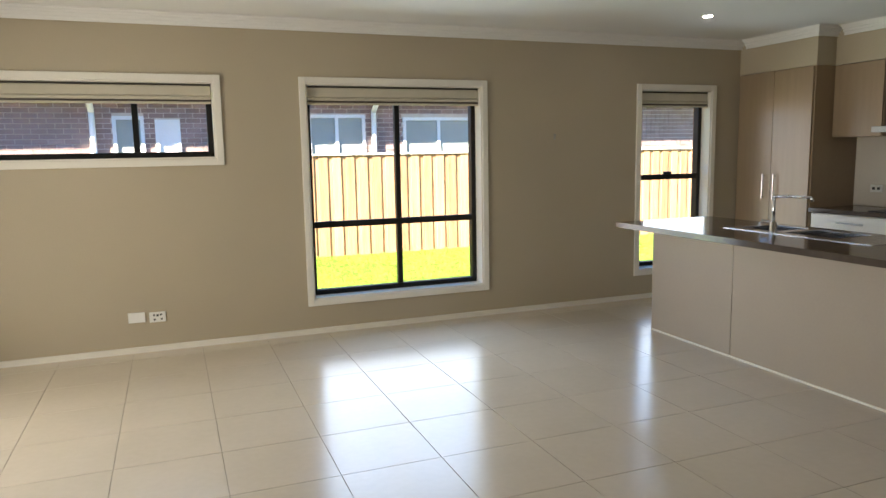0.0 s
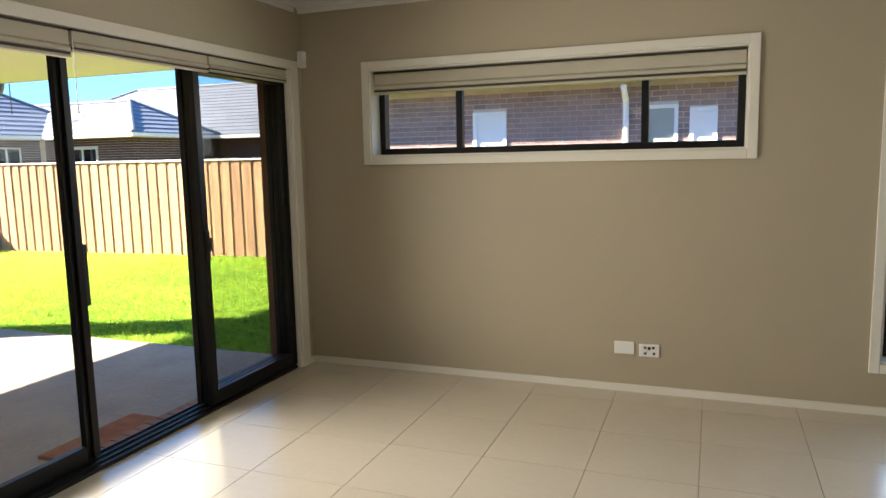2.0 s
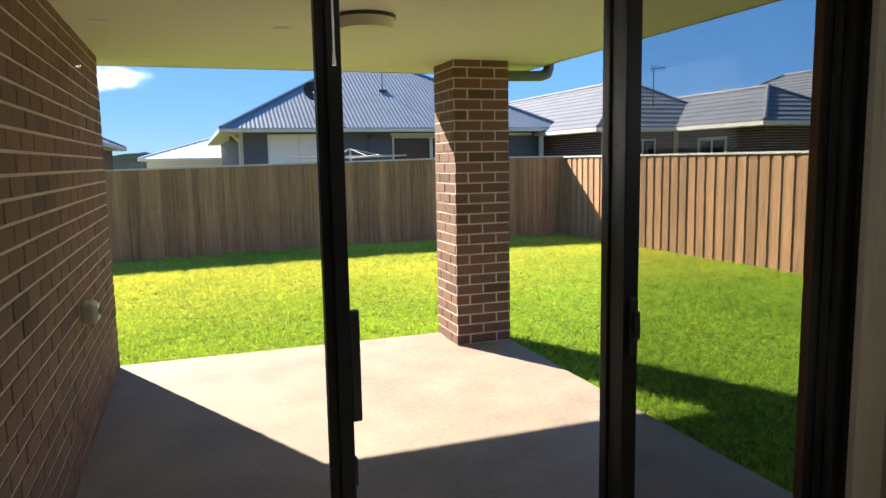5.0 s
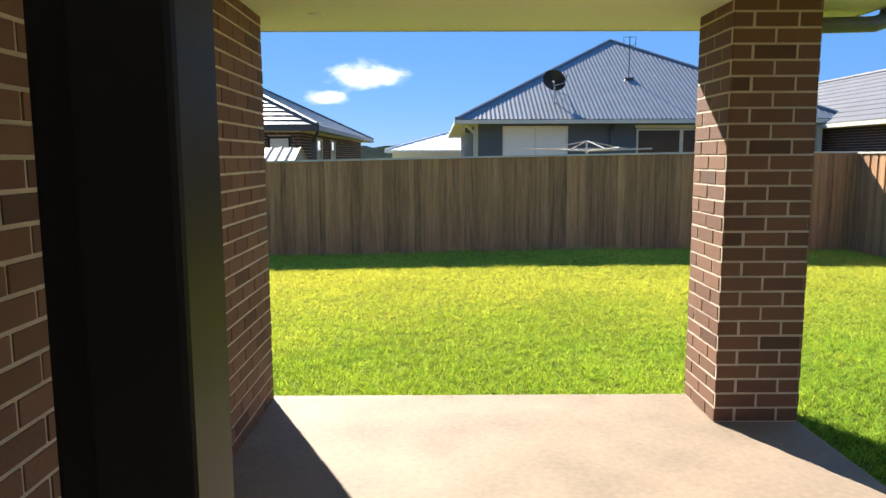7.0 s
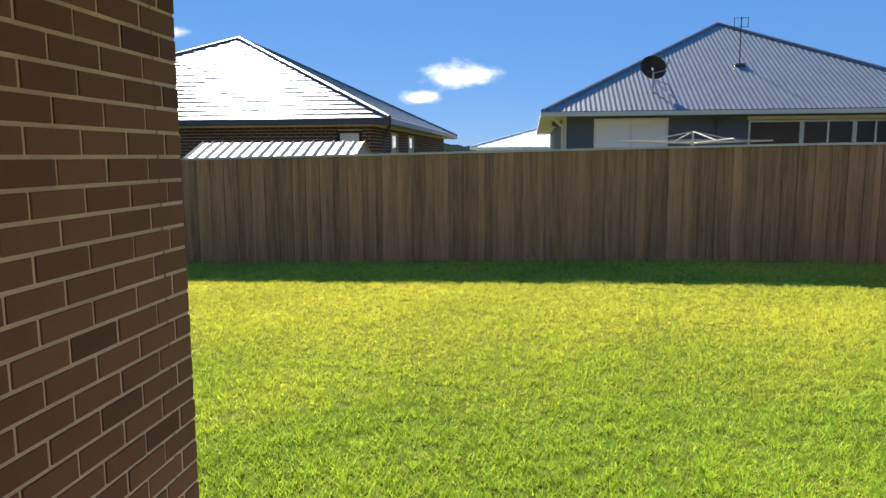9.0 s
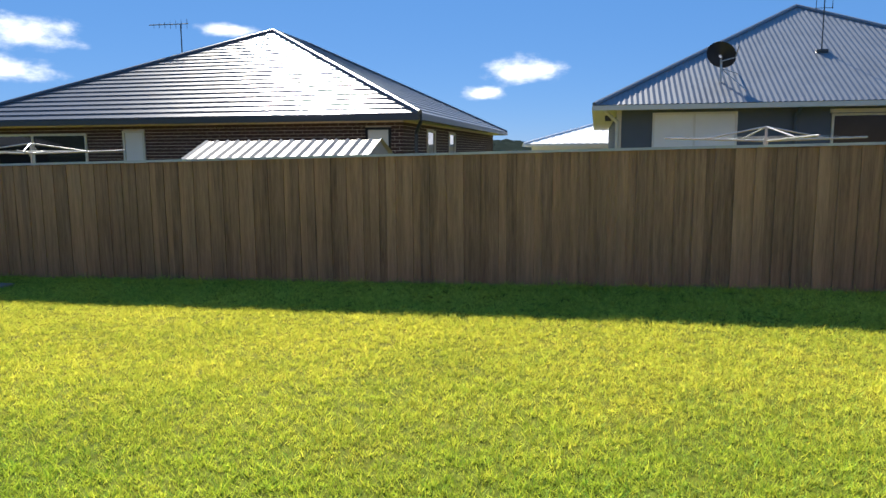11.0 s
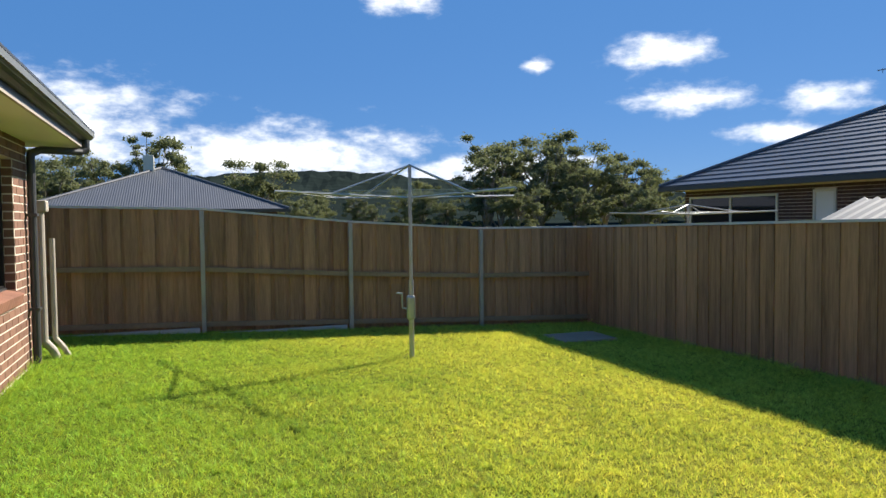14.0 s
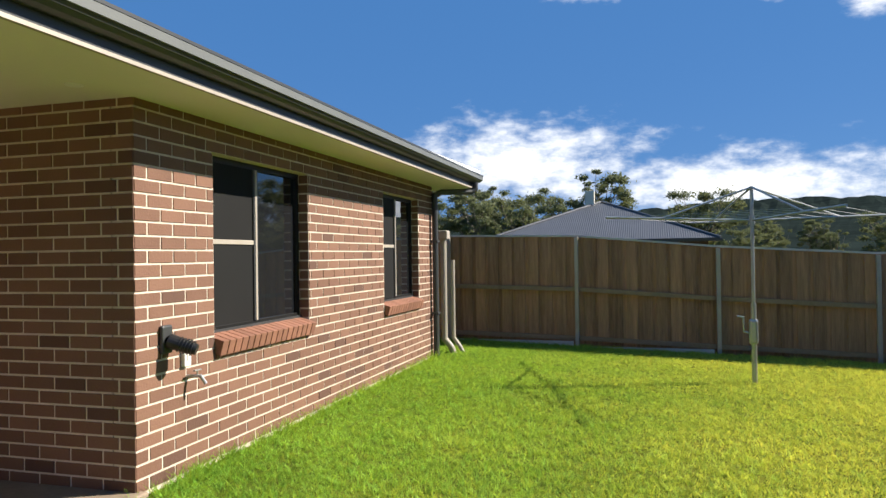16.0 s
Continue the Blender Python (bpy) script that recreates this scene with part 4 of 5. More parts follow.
part("switch", box(-6.606, -6.599, 2.595, 2.625, 0.65, 0.69, bevel=0.004), M_TRIM, out)
gt = thing("garden_tap", (-6.6, 2.58, 0.5), "brass garden tap on the brick wall", "tap")
bm = pipe([(-6.56, 2.58, 0.54), (-6.66, 2.56, 0.54), (-6.69, 2.55, 0.49)], 0.012)
part("spout", bm, M_STEEL, gt)
part("handle", box(-6.645, -6.625, 2.53, 2.60, 0.575, 0.585, bevel=0.003), M_STEEL, gt)
part("stem", rod(bmesh.new(), (-6.635, 2.565, 0.54), (-6.635, 2.565, 0.58), 0.006), M_STEEL, gt)
wp = thing("outdoor_socket", (-4.95, 3.07, 0.62), "grey weatherproof double outlet on the shaded brick wall", "wall socket")
part("box", box(-5.015, -4.885, 3.062, 3.145, 0.625, 0.745, bevel=0.022), M_CREAMTRIM, wp)
part("face", box(-5.000, -4.900, 3.140, 3.152, 0.640, 0.730, bevel=0.005), M_OPAL, wp, "pale switch plate")
for sx in (-4.975, -4.925):
    part("switch", box(sx - 0.012, sx + 0.012, 3.150, 3.158, 0.672, 0.708, bevel=0.003), M_FASCIA, wp, "grey rocker switch")

# ---- fences ----
PAL = {}


def paling_mesh(h, w=0.098, t=0.015):
    key = (round(h, 2), w)
    if key not in PAL:
        bm = box(-w / 2, w / 2, -t / 2, t / 2, 0, key[0], bevel=0.0)
        PAL[key] = mesh_of("paling", bm, M_PALING)
    return PAL[key]


def fence(name, a, b, top_of, lap, rails_side, label, posts=(), pitch=0.113):
    """A paling fence from a to b with capping. lap: proud cover boards; rails_side: which side shows rails (+1, -1 or 0)."""
    a, b = Vector((*a, 0)), Vector((*b, 0))
    d = (b - a).normalized()
    nrm = Vector((-d.y, d.x, 0))
    length = (b - a).length
    yaw = math.degrees(math.atan2(d.y, d.x))
    ob = thing(name, (*a[:2], ground_z(a.x, a.y)), label, "fence")
    n_p = int(length / pitch + 0.999)
    for i in range(n_p):
        p = a + d * (pitch * (i + 0.5))
        z0 = ground_z(p.x, p.y) - 0.05
        top = top_of(p)
        off = nrm * ((0.022 if posts else 0.017 if lap else 0.016) * (i % 2)) + nrm * random.uniform(-0.001, 0.001)
        pal = new("paling", paling_mesh(top - z0, 0.168 if posts else 0.142 if lap else 0.127))
        pal.parent = ob
        pal.matrix_parent_inverse = whole(ob).inverted()
        pal.matrix_basis = pose(p.x + off.x, p.y + off.y, z0, 0, random.uniform(-0.25, 0.25), yaw)
    cuts = [0.0, *posts, length] if posts else [length * k / 6 for k in range(7)]
    for s, e in zip(cuts, cuts[1:]):
        p, q = a + d * s, a + d * e
        zp, zq = top_of(p), top_of(q)

        def bar(nm, off, z_p, z_q, w, h, mt):
            bm = bmesh.new()
            vs = []
            for pt, zz in ((p, z_p), (q, z_q)):
                for o, k in ((off - w / 2, 0), (off + w / 2, 0), (off + w / 2, h), (off - w / 2, h)):
                    c = pt + nrm * o
                    vs.append(bm.verts.new((c.x, c.y, zz + k)))
            for f in ((3, 2, 1, 0), (4, 5, 6, 7), (0, 1, 5, 4), (1, 2, 6, 5), (2, 3, 7, 6), (3, 0, 4, 7)):
                bm.faces.new([vs[j] for j in f])
            bmesh.ops.recalc_face_normals(bm, faces=bm.faces)
            part(nm, bm, mt, ob)

        bar("capping", 0.008, zp, zq, 0.075, 0.032, M_CAP)
        for frac in ((0.05, 0.5) if rails_side < 0 else (0.06, 0.5, 0.90)):
            gp, gq = ground_z(p.x, p.y), ground_z(q.x, q.y)
            side = rails_side or 1
            bar("rail", side * 0.045, gp + (zp - gp) * frac, gq + (zq - gq) * frac, 0.038, 0.07, M_RAIL)
    for s in posts:
        p = a + d * s + nrm * (rails_side * 0.075)
        g = ground_z(p.x, p.y)
        part("post", box(p.x - 0.03, p.x + 0.03, p.y - 0.03, p.y + 0.03, g - 0.2, top_of(p) - 0.01, bevel=0.004), M_POST, ob)
    return ob


BACK_X, NORTH_Y, SOUTH_Y = -14.77, 11.55, -5.12


def south_top(p):
    xs = [(-6.0, 1.64), (-8.36, 1.59), (-10.52, 1.385), (-12.7, 1.25), (-14.8, 1.245)]
    if p.x > xs[0][0]:
        return xs[0][1]
    for (xa, za), (xb, zb) in zip(xs, xs[1:]):
        if p.x >= xb:
            return za + (zb - za) * (xa - p.x) / (xa - xb)
    return xs[-1][1]


fence("back_fence", (BACK_X, SOUTH_Y), (BACK_X, NORTH_Y), lambda p: 1.345 + 0.0185 * (p.y - 0.0) if p.y < 8.5 else 1.50, False, 1, "weathered brown timber paling fence in shade")
fence("side_fence", (BACK_X + 0.02, NORTH_Y), (13.0, NORTH_Y), lambda p: 1.49, True, 1, "sunlit lapped timber paling fence with capping")
fence("side_fence", (1.0, SOUTH_Y), (BACK_X - 0.03, SOUTH_Y), south_top, True, -1, "brown timber paling fence with rails and metal posts", posts=(2.9, 5.2, 7.2, 9.36, 11.52, 13.7))
structure("kerb_board_far", box(-10.44, -8.43, SOUTH_Y + 0.10, SOUTH_Y + 0.13, -0.5, -0.185), M_CAP, "pale board along the fence foot", "edging")
structure("kerb_board", box(-8.3, 1.0, SOUTH_Y + 0.10, SOUTH_Y + 0.13, -0.4, -0.10), M_CAP, "pale board along the fence foot", "edging")
pit = thing("drain_cover", (-13.57, -3.4, -0.40), "square grey concrete drain cover in the lawn", "drain cover")
part("lid", box(-14.0, -13.15, -3.75, -3.05, -0.48, -0.325, bevel=0.012), M_CONC, pit)


# ---- clothes hoist ----
def clothes_hoist(x, y, g, top, reach, turn, label, drop=0.40):
    ob = thing("clothes_hoist", (x, y, g), label, "clothes line", "rotary clothes lines")
    part("post", rod(bmesh.new(), (x, y, g - 0.1), (x, y, g + 0.95), 0.030, seg=14), M_STEEL, ob)
    part("mast", rod(bmesh.new(), (x, y, g + 0.9), (x, y, top), 0.021, seg=12), M_STEEL, ob)
    part("winder_box", box(x - 0.045, x + 0.055, y - 0.045, y + 0.045, g + 0.47, g + 0.77, bevel=0.03), M_STEEL, ob, "dull cast winder box")
    c = part("crank", pipe([(x + 0.04, y, g + 0.60), (x + 0.11, y, g + 0.62), (x + 0.115, y, g + 0.79), (x + 0.18, y, g + 0.80)], 0.011, 8), M_STEEL, ob)
    hub_z = top - drop
    part("collar", rod(bmesh.new(), (x, y, hub_z - 0.05), (x, y, hub_z + 0.05), 0.035, seg=14), M_STEEL, ob)
    ends = []
    for k in range(4):
        an = radians(turn + 90 * k)
        e = Vector((x + reach * math.cos(an), y + reach * math.sin(an), hub_z + 0.05))
        ends.append(e)
        part("arm", rod(bmesh.new(), (x, y, hub_z), e, 0.014, seg=8), M_STEEL, ob)
        m = Vector((x, y, hub_z)).lerp(e, 0.62)
        part("strut", rod(bmesh.new(), (x, y, top - 0.01), m, 0.012, seg=8), M_STEEL, ob)
    for f in (0.35, 0.5, 0.65, 0.8, 0.95):
        for k in range(4):
            o = Vector((x, y, hub_z))
            part("line", rod(bmesh.new(), o.lerp(ends[k], f), o.lerp(ends[(k + 1) % 4], f), 0.0022, seg=4), M_STEEL, ob)
    return ob


clothes_hoist(-10.67, -2.40, ground_z(-10.67, -2.4), 2.08, 1.75, 20, "galvanised rotary clothes hoist standing in the lawn")
clothes_hoist(-17.2, 7.25, -0.6, 1.79, 1.5, 12, "grey rotary clothes hoist behind the back fence", 0.22)
clothes_hoist(-17.3, -5.6, -0.8, 1.66, 1.6, 35, "grey rotary clothes hoist in the neighbouring yard", 0.20)


# ---- neighbouring houses ----
def plain_window(parent, face, at_, u0, u1, z0, z1, frame_mat, pane_mat=None, split=True):
    """A framed window standing proud on a wall. face: '+x', '+y', '-y'."""
    ax, sg = face[1], 1 if face[0] == "+" else -1

    def b(bm, a, c, d0, d1, e, f):
        lo, hi = at_ + sg * d0, at_ + sg * d1
        bx(bm, *((lo, hi, a, c) if ax == "x" else (a, c, lo, hi)), e, f)
    bm = bmesh.new()
    s = 0.06
    for a, c, e, f in ((u0, u0 + s, z0, z1), (u1 - s, u1, z0, z1), (u0 + s, u1 - s, z0, z0 + s), (u0 + s, u1 - s, z1 - s, z1)):
        b(bm, a, c, -0.02, 0.05, e, f)
    if split:
        m = (u0 + u1) / 2
        b(bm, m - 0.03, m + 0.03, -0.02, 0.045, z0 + s, z1 - s)
    w = part("window", bm, frame_mat, parent)
    g = bmesh.new()
    b(g, u0 + s, u1 - s, 0.0, 0.015, z0 + s, z1 - s)
    part("pane", g, pane_mat or M_DARKGLASS, w)
    return w


def house(x0, x1, y0, y1, base, eave, over, slope, style, wall_mat, roof_mat, gut_mat, label, step=None):
    ob = thing("house", ((x0 + x1) / 2, (y0 + y1) / 2, base), label, "house")
    bm = bmesh.new()
    for a in ((x0, x0 + 0.2, y0, y1), (x1 - 0.2, x1, y0, y1), (x0 + 0.2, x1 - 0.2, y0, y0 + 0.2), (x0 + 0.2, x1 - 0.2, y1 - 0.2, y1)):
        bx(bm, *a, base, eave)
    part("wall", bm, wall_mat, ob)
    hip_roof("roof", x0 - over, x1 + over, y0 - over, y1 + over, eave + 0.10, slope, style, roof_mat, ob, step)
    part("soffit", box(x0 - over + 0.05, x1 + over - 0.05, y0 - over + 0.05, y1 + over - 0.05, eave, eave + 0.02), M_CREAMTRIM, ob)
    bm = bmesh.new()
    o = over
    for a in ((x0 - o - 0.06, x0 - o + 0.05, y0 - o, y1 + o), (x1 + o - 0.05, x1 + o + 0.06, y0 - o, y1 + o), (x0 - o, x1 + o, y0 - o - 0.06, y0 - o + 0.05), (x0 - o, x1 + o, y1 + o - 0.05, y1 + o + 0.06)):
        bx(bm, *a, eave - 0.03, eave + 0.10)
    part("gutter", bm, gut_mat, ob)
    return ob


def far_courses(parent, axis, face, sg, u0, u1, z0, z1, mat, holes=()):
    """Brick courses on a far wall, joined into one mesh."""
    bm = bmesh.new()
    z, r = z0, 0
    while z < z1 - 0.08:
        u = u0 - (0.12 if r % 2 else 0)
        while u < u1:
            a, c = max(u + 0.006, u0), min(u + 0.234, u1)
            u += 0.24
            segs = [(a, c)]
            for h in holes:
                if h[2] - 0.04 < z + 0.04 < h[3] + 0.04:
                    segs = [q for p in segs for q in ((p[0], min(p[1], h[0])), (max(p[0], h[1]), p[1])) if q[1] - q[0] > 0.02]
            for a, c in segs:
                if c - a < 0.02:
                    continue
                lo, hi = face, face + sg * 0.012
                vs = [((uu, hi, zz) if axis == "x" else (hi, uu, zz)) for uu, zz in ((a, z), (c, z), (c, z + 0.075), (a, z + 0.075))]
                v = [bm.verts.new(p) for p in vs]
                bm.faces.new(v)
                back = [bm.verts.new((p[0], lo, p[2]) if axis == "x" else (lo, p[1], p[2])) for p in vs]
                for i in range(4):
                    bm.faces.new((v[i], v[(i + 1) % 4], back[(i + 1) % 4], back[i]))
        z += 0.086
        r += 1
    bmesh.ops.recalc_face_normals(bm, faces=bm.faces)
    tagged(part("brickwork", bm, mat, parent), kind="stuff")


ha = house(-38, -22.6, -12.25, 0.2, -1.0, 2.22, 0.55, 0.475, "tile", M_MORTAR, M_ROOFTILE, M_FASCIA, "dark brick house with a dark tiled hip roof")
wa = ((-7.5, -6.85, 0.9, 2.05), (-0.75, -0.1, 0.9, 2.05), (-12.0, -8.6, 0.4, 2.0))
far_courses(ha, "y", -22.6, 1, -12.25, 0.2, 0.2, 2.2, M_ABRICK, wa)
far_courses(ha, "x", 0.2, 1, -38, -22.6, 0.2, 2.2, M_ABRICK, ((-26, -25, 0.9, 2.05), (-29, -28, 0.9, 2.05)))
plain_window(ha, "+x", -22.6, *wa[0], M_CREAMTRIM, M_CABWHITE, False)
plain_window(ha, "+x", -22.6, *wa[1], M_ALU, M_CABWHITE, False)
plain_window(ha, "+x", -22.6, *wa[2], M_CREAMTRIM, M_DARKGLASS, True)
for u in (-26, -29):
    plain_window(ha, "+y", 0.2, u, u + 1.0, 0.9, 2.05, M_CREAMTRIM, None, False)
part("downpipe", pipe([(-22.5, 0.55, -1), (-22.5, 0.55, 1.9), (-22.15, 0.75, 2.15)], 0.045), M_FASCIA, ha)


def antenna(x, y, z0, z1, turn, label, size=1.0):
    ob = thing("tv_antenna", (x, y, z0), label, "antenna")
    part("mast", rod(bmesh.new(), (x, y, z0), (x, y, z1), 0.022, seg=6), M_FASCIA, ob)
    c, s = math.cos(radians(turn)), math.sin(radians(turn))
    part("boom", rod(bmesh.new(), (x - 0.3 * c * size, y - 0.3 * s * size, z1), (x + 1.25 * c * size, y + 1.25 * s * size, z1 + 0.04), 0.016, seg=6), M_FASCIA, ob)
    for k in range(7):
        u = (-0.25 + 0.22 * k) * size
        e = 0.16 - 0.015 * k
        part("element", rod(bmesh.new(), (x + u * c, y + u * s, z1 - e), (x + u * c, y + u * s, z1 + e), 0.008, seg=5), M_FASCIA, ob)


antenna(-27.9, -8.93, 4.2, 5.75, -95, "black television antenna on the tiled roof")

hc = house(-44, -26.8, 5.42, 17.3, -1.0, 2.58, 0.7, 0.54, "sheet", M_BLUE, M_ROOFMETAL, M_CREAMTRIM, "blue-grey rendered house with a corrugated steel hip roof", step=0.15)
plain_window(hc, "+x", -26.8, 6.33, 8.58, 0.9, 2.50, M_CABWHITE, M_WHITE, True)
for u0, u1 in ((10.95, 12.5), (12.5, 14.0), (14.0, 15.2)):
    plain_window(hc, "+x", -26.8, u0, u1, 0.6, 2.40, M_CREAMTRIM, M_FARGLASS, u1 > 13)
part("door_lintel", box(-26.8, -26.72, 10.9, 16.8, 2.42, 2.52), M_CREAMTRIM, hc, "cream beam over the glazed doors")
part("porch_post", box(-26.35, -26.20, 16.92, 17.07, -1.0, 2.58), M_CREAMTRIM, hc)
part("corner_board", box(-26.86, -26.74, 5.34, 5.48, -0.5, 2.58), M_CREAMTRIM, hc)
part("downpipe", pipe([(-26.72, 10.05, -1.0), (-26.72, 10.05, 2.35), (-26.2, 10.05, 2.58)], 0.05), M_BLUE, hc)
part("downpipe", pipe([(-26.68, 5.36, -1.0), (-26.68, 5.36, 2.25), (-26.3, 5.0, 2.56)], 0.05), M_CREAMTRIM, hc)
part("eave_light", box(-26.72, -26.6, 5.02, 5.2, 2.28, 2.44, bevel=0.02), M_BLACK, hc, "small dark eave floodlight")
dish = thing("satellite_dish", (-27.3, 8.15, 3.3), "dark satellite dish on the corrugated roof", "satellite dish")
part("mast", pipe([(-27.3, 8.17, 3.28), (-27.3, 8.17, 3.85), (-27.26, 8.15, 4.02)], 0.03), M_STEEL, dish)
for end in ((-26.75, 8.75), (-27.75, 8.70)):
    part("stay", rod(bmesh.new(), (-27.3, 8.17, 3.72), (*end, 2.72 + 0.54 * (-26.1 - end[0])), 0.014, seg=6), M_STEEL, dish)
bm = bmesh.new()
bmesh.ops.create_cone(bm, cap_ends=False, segments=32, radius1=0.05, radius2=0.41, depth=0.10, matrix=Matrix.Translation((-27.24, 8.14, 4.06)) @ Euler((radians(-55), 0, radians(60))).to_matrix().to_4x4())
bmesh.ops.solidify(bm, geom=bm.faces, thickness=0.02)
part("reflector", bm, M_BLACK, dish)
part("feed_arm", pipe([(-27.24, 8.14, 3.9), (-26.8, 8.45, 3.95), (-26.6, 8.5, 4.25)], 0.018), M_STEEL, dish)
ANT = (-29.08, 11.23, 4.29)
loop_antenna = thing("tv_antenna", ANT, "thin loop television antenna on the corrugated roof", "antenna")
ax, ay, az = ANT
part("mast", rod(bmesh.new(), (ax, ay, az - 0.1), (ax, ay, 5.87), 0.018, seg=6), M_FASCIA, loop_antenna)
part("base_plate", box(ax - 0.12, ax + 0.12, ay - 0.16, ay + 0.16, az - 0.03, az + 0.08, bevel=0.02), M_FASCIA, loop_antenna)
for k in (-0.22, 0.0, 0.22):
    part("element", rod(bmesh.new(), (ax, ay + k, 5.52), (ax, ay + k, 5.86), 0.010, seg=5), M_FASCIA, loop_antenna)
for z in (5.55, 5.84):
    part("crossbar", rod(bmesh.new(), (ax, ay - 0.24, z), (ax, ay + 0.24, z), 0.010, seg=5), M_FASCIA, loop_antenna)

shed = thing("garden_shed", (-17.9, -0.5, -0.6), "pale ribbed steel garden shed behind the fence", "shed")
part("wall", box(-18.7, -17.15, -2.1, 1.02, -0.6, 1.33), M_SHED, shed)
bm = bmesh.new()
for sgn in (1, -1):
    prev = None
    for i in range(65):
        y = -2.3 + 3.4 * i / 64
        lift = 0.035 if i % 4 == 0 else 0.0
        cur = (bm.verts.new((-17.9, y, 1.66 + lift)), bm.verts.new((-17.9 + sgn * 0.88, y, 1.32 + lift)))
        if prev:
            bm.faces.new((prev[0], cur[0], cur[1], prev[1]) if sgn > 0 else (prev[1], cur[1], cur[0], prev[0]))
        prev = cur
part("roof", bm, M_SHED, shed)
bm = bmesh.new()
v = [bm.verts.new(p) for p in ((-18.74, 1.05, 1.32), (-17.06, 1.05, 1.32), (-17.9, 1.05, 1.65))]
w = [bm.verts.new(p.co + Vector((0, -0.04, 0))) for p in v]
bm.faces.new(v), bm.faces.new(w[::-1])
part("gable", bm, M_SHED, shed)

hf = house(-56, -45.5, 1.3, 10.5, -2.0, 1.75, 0.4, 0.30, "sheet", M_WHITE, M_WHITEROOF, M_WHITE, "white house with a bright pale roof", step=0.4)

hd = house(-6.0, 16.0, 13.42, 22.0, -0.3, 2.62, 0.5, 0.42, "tile", M_MORTAR, M_ROOFTILE, M_WHITE, "brown brick neighbouring house with white gutter")
wd = ((-3.6, -3.0, 0.9, 2.22), (-0.7, -0.2, 0.9, 2.22), (-0.03, 0.38, 0.9, 2.16), (2.6, 3.7, 0.9, 2.25), (4.46, 5.95, 0.9, 2.2), (9, 10, 0.9, 2.2))
far_courses(hd, "x", 13.42, -1, -6.0, 12.0, 0.9, 2.6, M_DBRICK, wd)
far_courses(hd, "y", -6.0, -1, 13.42, 22.0, 0.9, 2.6, M_DBRICK)
for i, h in enumerate(wd):
    plain_window(hd, "-y", 13.42, *h, M_WHITE, M_WHITE if i in (0, 2) else M_PALEPANE, i in (3, 4))
for x in (-1.0, 3.86):
    part("downpipe", pipe([(x, 13.34, -0.3), (x, 13.34, 2.3), (x, 13.0, 2.5)], 0.05), M_WHITE, hd)

hb = house(-40.0, -22.55, 17.45, 23.1, -0.5, 2.40, 0.45, 0.60, "tile", M_MORTAR, M_ROOFSLATE, M_CREAMTRIM, "dark brick house with a slate-coloured tiled hip roof")
far_courses(hb, "y", -22.55, 1, 17.45, 20.5, 0.9, 2.40, M_ABRICK, ((18.6, 19.7, 0.8, 2.1),))
far_courses(hb, "x", 17.45, -1, -30.0, -22.55, 0.9, 2.40, M_ABRICK)
plain_window(hb, "+x", -22.55, 18.6, 19.7, 0.8, 2.1, M_CREAMTRIM)
hb1 = house(-27.0, -18.35, 20.7, 24.3, -0.5, 2.40, 0.45, 0.56, "tile", M_MORTAR, M_ROOFSLATE, M_CREAMTRIM, "low dark brick house wing with a tiled hip roof")
far_courses(hb1, "x", 20.7, -1, -22.5, -18.35, 0.9, 2.40, M_ABRICK, ((-21.4, -20.0, 0.8, 2.05),))
far_courses(hb1, "y", -18.35, 1, 20.7, 24.3, 0.9, 2.40, M_ABRICK)
plain_window(hb1, "-y", 20.7, -21.4, -20.0, 0.8, 2.05, M_CREAMTRIM)
hb2 = house(-30.5, -13.5, 25.2, 33.6, -0.5, 2.40, 0.5, 0.53, "tile", M_ABRICK, M_ROOFSLATE, M_CREAMTRIM, "dark brick house with a broad grey tiled roof")
part("roof_vent", box(-18.6, -18.2, 29.2, 29.6, 4.8, 5.45, bevel=0.03), M_CREAMTRIM, hb2, "pale roof vent")
antenna(-23.4, 20.2, 3.0, 4.72, 60, "thin television antenna on the slate-coloured roof", 0.35)

hg = house(-12.1, -1.9, -38.1, -27.9, -0.5, 1.85, 0.5, 0.39, "sheet", M_ABRICK, M_ROOFDARK, M_FASCIA, "house with a dark corrugated hip roof and vent")
part("vent", box(-6.65, -6.15, -32.95, -32.45, 3.9, 4.75, bevel=0.03), M_CREAMTRIM, hg, "pale roof vent")


